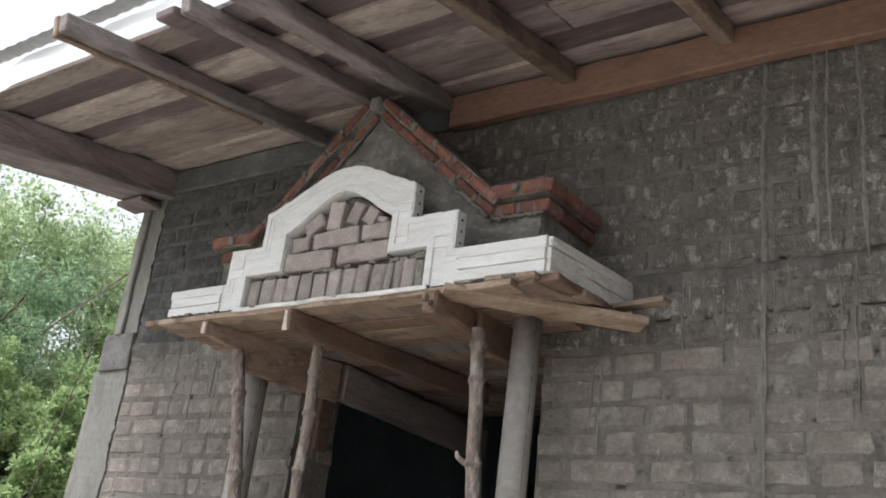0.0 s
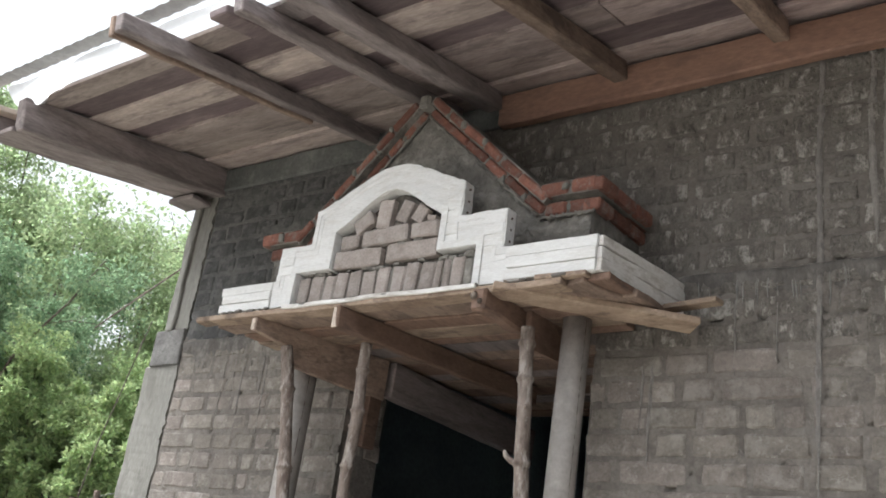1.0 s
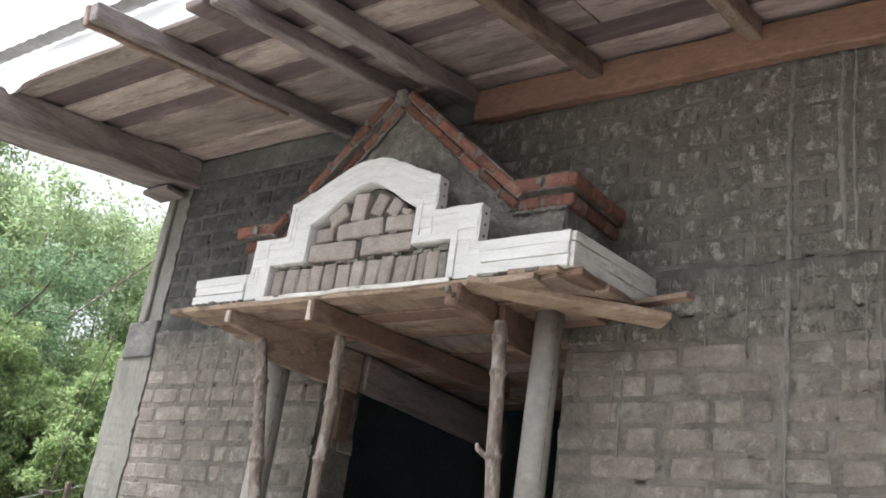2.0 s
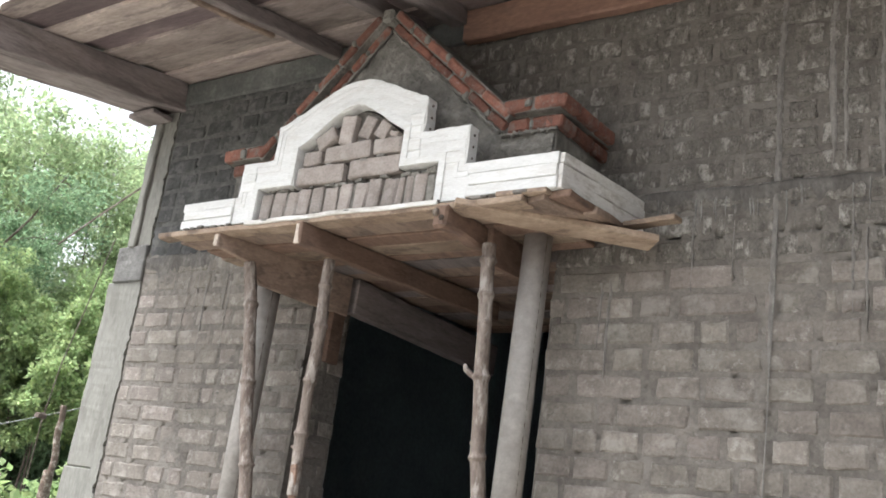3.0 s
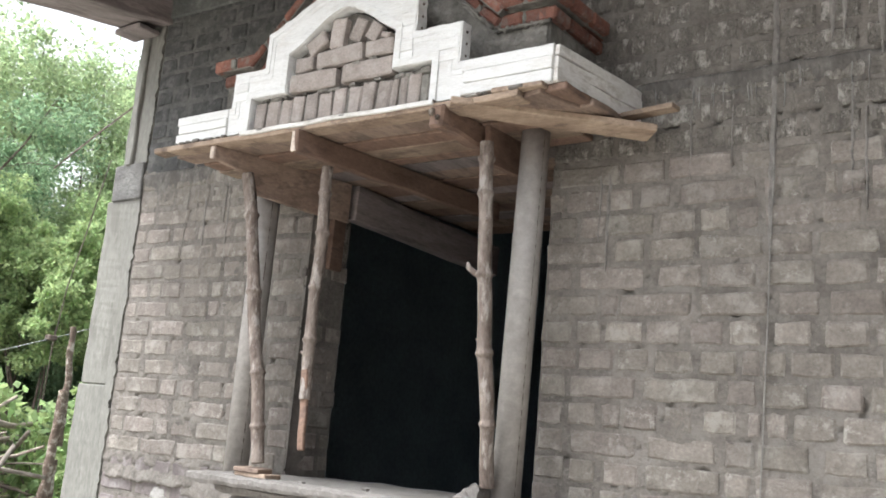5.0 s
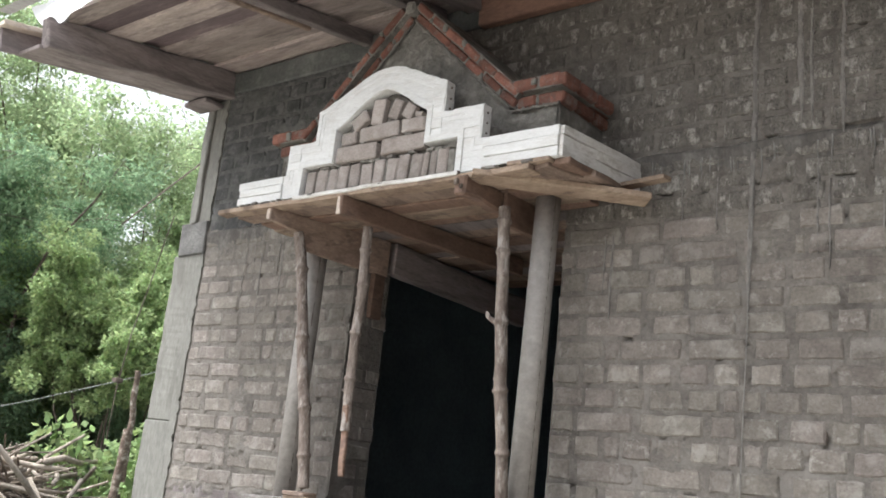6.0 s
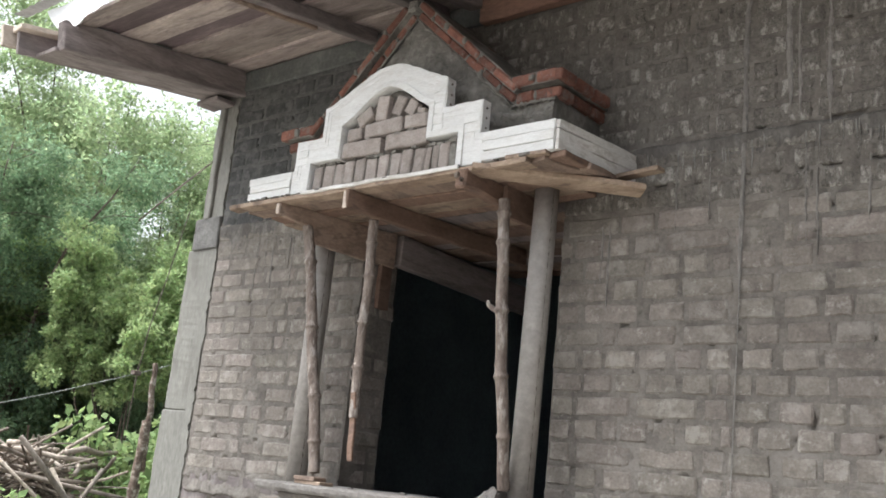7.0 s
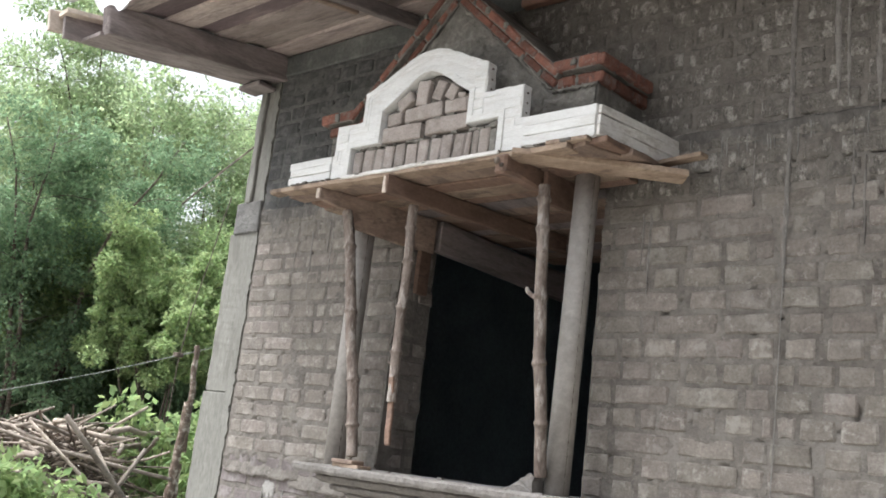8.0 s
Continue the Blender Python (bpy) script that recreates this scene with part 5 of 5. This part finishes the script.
tree((-12.5, 4.2, -0.03), 8.8, 3.4, "tall green bamboo at the back of the thicket, paled as haze", HAZE_LEAF, 2, 7, 0.075, 240, 0.2)
tree((-15.5, 0.8, -0.03), 9.5, 3.4, "tall green bamboo far back, paled as haze", HAZE_LEAF, 6, 7, 0.075, 240, 0.2)
tree((-13.0, 8.6, -0.03), 9.0, 3.4, "green bamboo further back, paled as haze", HAZE_LEAF, 8, 7, 0.075, 240, 0.2)
tree((-17.0, 5.5, -0.03), 9.0, 3.4, "tall bamboo clump far behind, paled as haze", HAZE_LEAF, 9, 7, 0.075, 240, 0.15)
tree((-12.0, -2.5, -0.03), 7.0, 3.0, "green tree at the edge of the yard", LEAF, 10, 6, 0.10, 130, 0.15)
tree((-14.0, 11.5, -0.03), 8.5, 3.4, "green tree far behind the house, paled as haze", HAZE_LEAF, 11, 6, 0.075, 240, 0.15)


def bush(at, size, seed, leaf, label):
    rng = np.random.default_rng(seed)
    r2 = random.Random(seed)
    ob = thing("bush", at, label, "bush", "bushes by the house")
    wood = bmesh.new()
    spots = []
    for _ in range(30):
        tip = Vector(at) + Vector((r2.gauss(0, size * 0.26), r2.gauss(0, size * 0.26), size * r2.uniform(0.5, 1.3)))
        tube([Vector(at), Vector(at).lerp(tip, 0.5) + Vector((0, 0, 0.1)), tip], [0.012, 0.008, 0.003], 5, False, bm=wood)
        spots += [(*Vector(at).lerp(tip, u), 0.16 * size + 0.05) for u in (0.55, 0.8, 1.0)]
    part("stem", wood, BARK, ob)
    v, f = leaf_cloud(rng, np.array(spots), 90, leaf, 0.5)
    o2 = new("leaves", leaf_mesh("leaves", v, f, BRIGHT_LEAF))
    o2.parent = ob
    o2.matrix_parent_inverse = ob.matrix_world.inverted()


bush((-5.2, 2.15, 0.0), 1.25, 3, 0.095, "broad-leaved bright green bush behind the stick pile")
bush((-5.0, 1.62, 0.0), 1.2, 4, 0.095, "bright green bush beside the old post")
bush((-4.08, -0.45, 0.0), 0.84, 5, 0.075, "low green weeds in front of the stick pile")


# ---- pile of sticks, old post, wire ----
def stick_pile(at):
    rng = random.Random(15)
    ob = thing("stick_pile", at, "heap of dry bamboo sticks and firewood", "firewood")
    for k in range(300):
        level = rng.random() ** 0.8
        reach = 1.45 * (1.12 - 0.75 * level)
        c = Vector(at) + Vector((rng.uniform(-reach, reach) * 0.8, rng.uniform(-reach, reach) * 0.8, 1.36 * level))
        ang = rng.uniform(0, math.pi)
        d = Vector((math.cos(ang), math.sin(ang), rng.gauss(0, 0.26)))
        half = rng.uniform(0.25, 0.72 - 0.30 * level)
        r = rng.choice((0.007, 0.009, 0.011, 0.014, 0.017, 0.022))
        a, b = c - d * half, c + d * half
        a.z, b.z = max(a.z, 0.03), max(b.z, 0.03)
        bend = noise.noise_vector(Vector((k, 0, 0))) * 0.05
        part("stick", tube([a, a.lerp(b, 0.33) + bend, a.lerp(b, 0.66) - bend * 0.4, b], [r, r * 1.08, r * 0.95, r * 0.8], 8), STICK, ob, smooth=True)
    # added core of twigs; their dark colour gives the shade between the sticks
    core = bmesh.new()
    for k in range(900):
        level = rng.random()
        reach = 1.25 * (1.1 - 0.75 * level)
        c = Vector(at) + Vector((rng.uniform(-reach, reach) * 0.8, rng.uniform(-reach, reach) * 0.8, 1.22 * level))
        ang = rng.uniform(0, math.pi)
        d = Vector((math.cos(ang), math.sin(ang), rng.gauss(0, 0.5))) * rng.uniform(0.12, 0.35)
        r = rng.uniform(0.004, 0.009)
        tube([c - d, c + noise.noise_vector(Vector((k, 4, 0))) * 0.04, c + d], [r, r, r * 0.6], 5, False, bm=core)
    part("brushwood", core, BRUSH, ob, "thin twigs added inside the heap, darkened as its shade")["kind"] = "stuff"
    part("stick", tube([(-4.5, 0.13, 1.42), (-4.46, 0.33, 1.21), (-4.44, 0.53, 1.0), (-4.4, 0.80, 0.72)], [0.017, 0.019, 0.022, 0.024], 10), STICK, ob, "long pale stick leaning on the heap", smooth=True)
    for k, (a, b, r) in enumerate((((-4.9, -0.25, 1.30), (-4.45, 1.0, 1.05), 0.014), ((-4.75, 0.0, 1.36), (-4.35, 0.95, 0.55), 0.013), ((-4.6, 0.45, 1.22), (-4.3, 0.95, 0.35), 0.017), ((-4.7, -0.5, 1.12), (-4.35, 0.7, 0.75), 0.013), ((-4.6, 0.3, 0.45), (-4.45, 0.75, 1.25), 0.015))):
        a, b = Vector(a), Vector(b)
        sag = Vector((0.02, 0, -0.03))
        part("stick", tube([a, a.lerp(b, 0.4) + sag, a.lerp(b, 0.7) + sag * 0.6, b], [r * 0.8, r, r * 1.05, r], 10), STICK, ob, smooth=True)


stick_pile((-5.4, 0.55, 0.0))

post = thing("old_post", (-4.48, 0.93, 0), "two slim weathered stems of a broken post by the corner", "post")


def post_stem(knots, thick, seed):
    """A crooked stem through the knots (y, z), with swellings and a splintered look."""
    line, radii = [], []
    for (y0, z0), (y1, z1) in zip(knots, knots[1:]):
        for k in range(10):
            u = k / 10
            z = z0 + (z1 - z0) * u
            line.append(Vector((-4.48, y0 + (y1 - y0) * u, z)) + noise.noise_vector(Vector((seed, z * 7, 0))) * 0.014)
            radii.append(thick * (1.15 - 0.22 * z) * (1 + 0.30 * noise.noise(Vector((seed, z * 13, 6)))))
    return tube(line, radii, 10)


part("stem", post_stem([(0.93, 0.0), (0.97, 0.45), (1.02, 0.90), (1.04, 1.30), (1.05, 1.66)], 0.036, 3), POSTWOOD, post, smooth=True)
part("stem", post_stem([(1.075, 1.25), (1.072, 1.66), (1.06, 1.88), (1.04, 2.07)], 0.030, 9), POSTWOOD, post, "thin upper stem flecked with lichen", smooth=True)
part("stem", post_stem([(1.05, 0.0), (1.065, 0.45), (1.075, 0.85), (1.07, 1.2)], 0.020, 14), POSTWOOD, post, smooth=True)

wire = thing("wire", (-4.5, 0.9, 1.9), "thin grey wire strung past the house corner", "wire")
part("strand", tube([(-4.5, -2.2, 1.02), (-4.5, -1.0, 1.33), (-4.5, -0.34, 1.53), (-4.5, 0.3, 1.735), (-4.5, 0.917, 1.955), (-4.5, 1.6, 2.21), (-4.5, 2.6, 2.6)], [0.0028] * 7, 6), CABLE, wire)
part("knot", rough_box((-4.53, 0.88, 1.94), (-4.47, 0.94, 1.975), 0.006, 0.004), BARK, wire)
tagged(part("dead_branch", tube([(-6.0, 1.60, 3.47), (-6.0, 1.95, 3.88), (-6.0, 2.5, 4.5)], [0.008, 0.009, 0.010], 6), BARK), "thin dead branch slanting among the leaves", "branch")
tagged(part("vine", tube([(-6.0, 2.13, 3.7), (-6.0, 2.08, 3.45), (-6.0, 2.0, 3.0), (-6.0, 1.9, 2.5), (-6.0, 1.85, 2.0), (-6.0, 1.82, 0.0)], [0.005] * 6, 6), BARK), "thin dark vine hanging in front of the trees", "vine")

# ---- bricks last ----
lay_bricks()
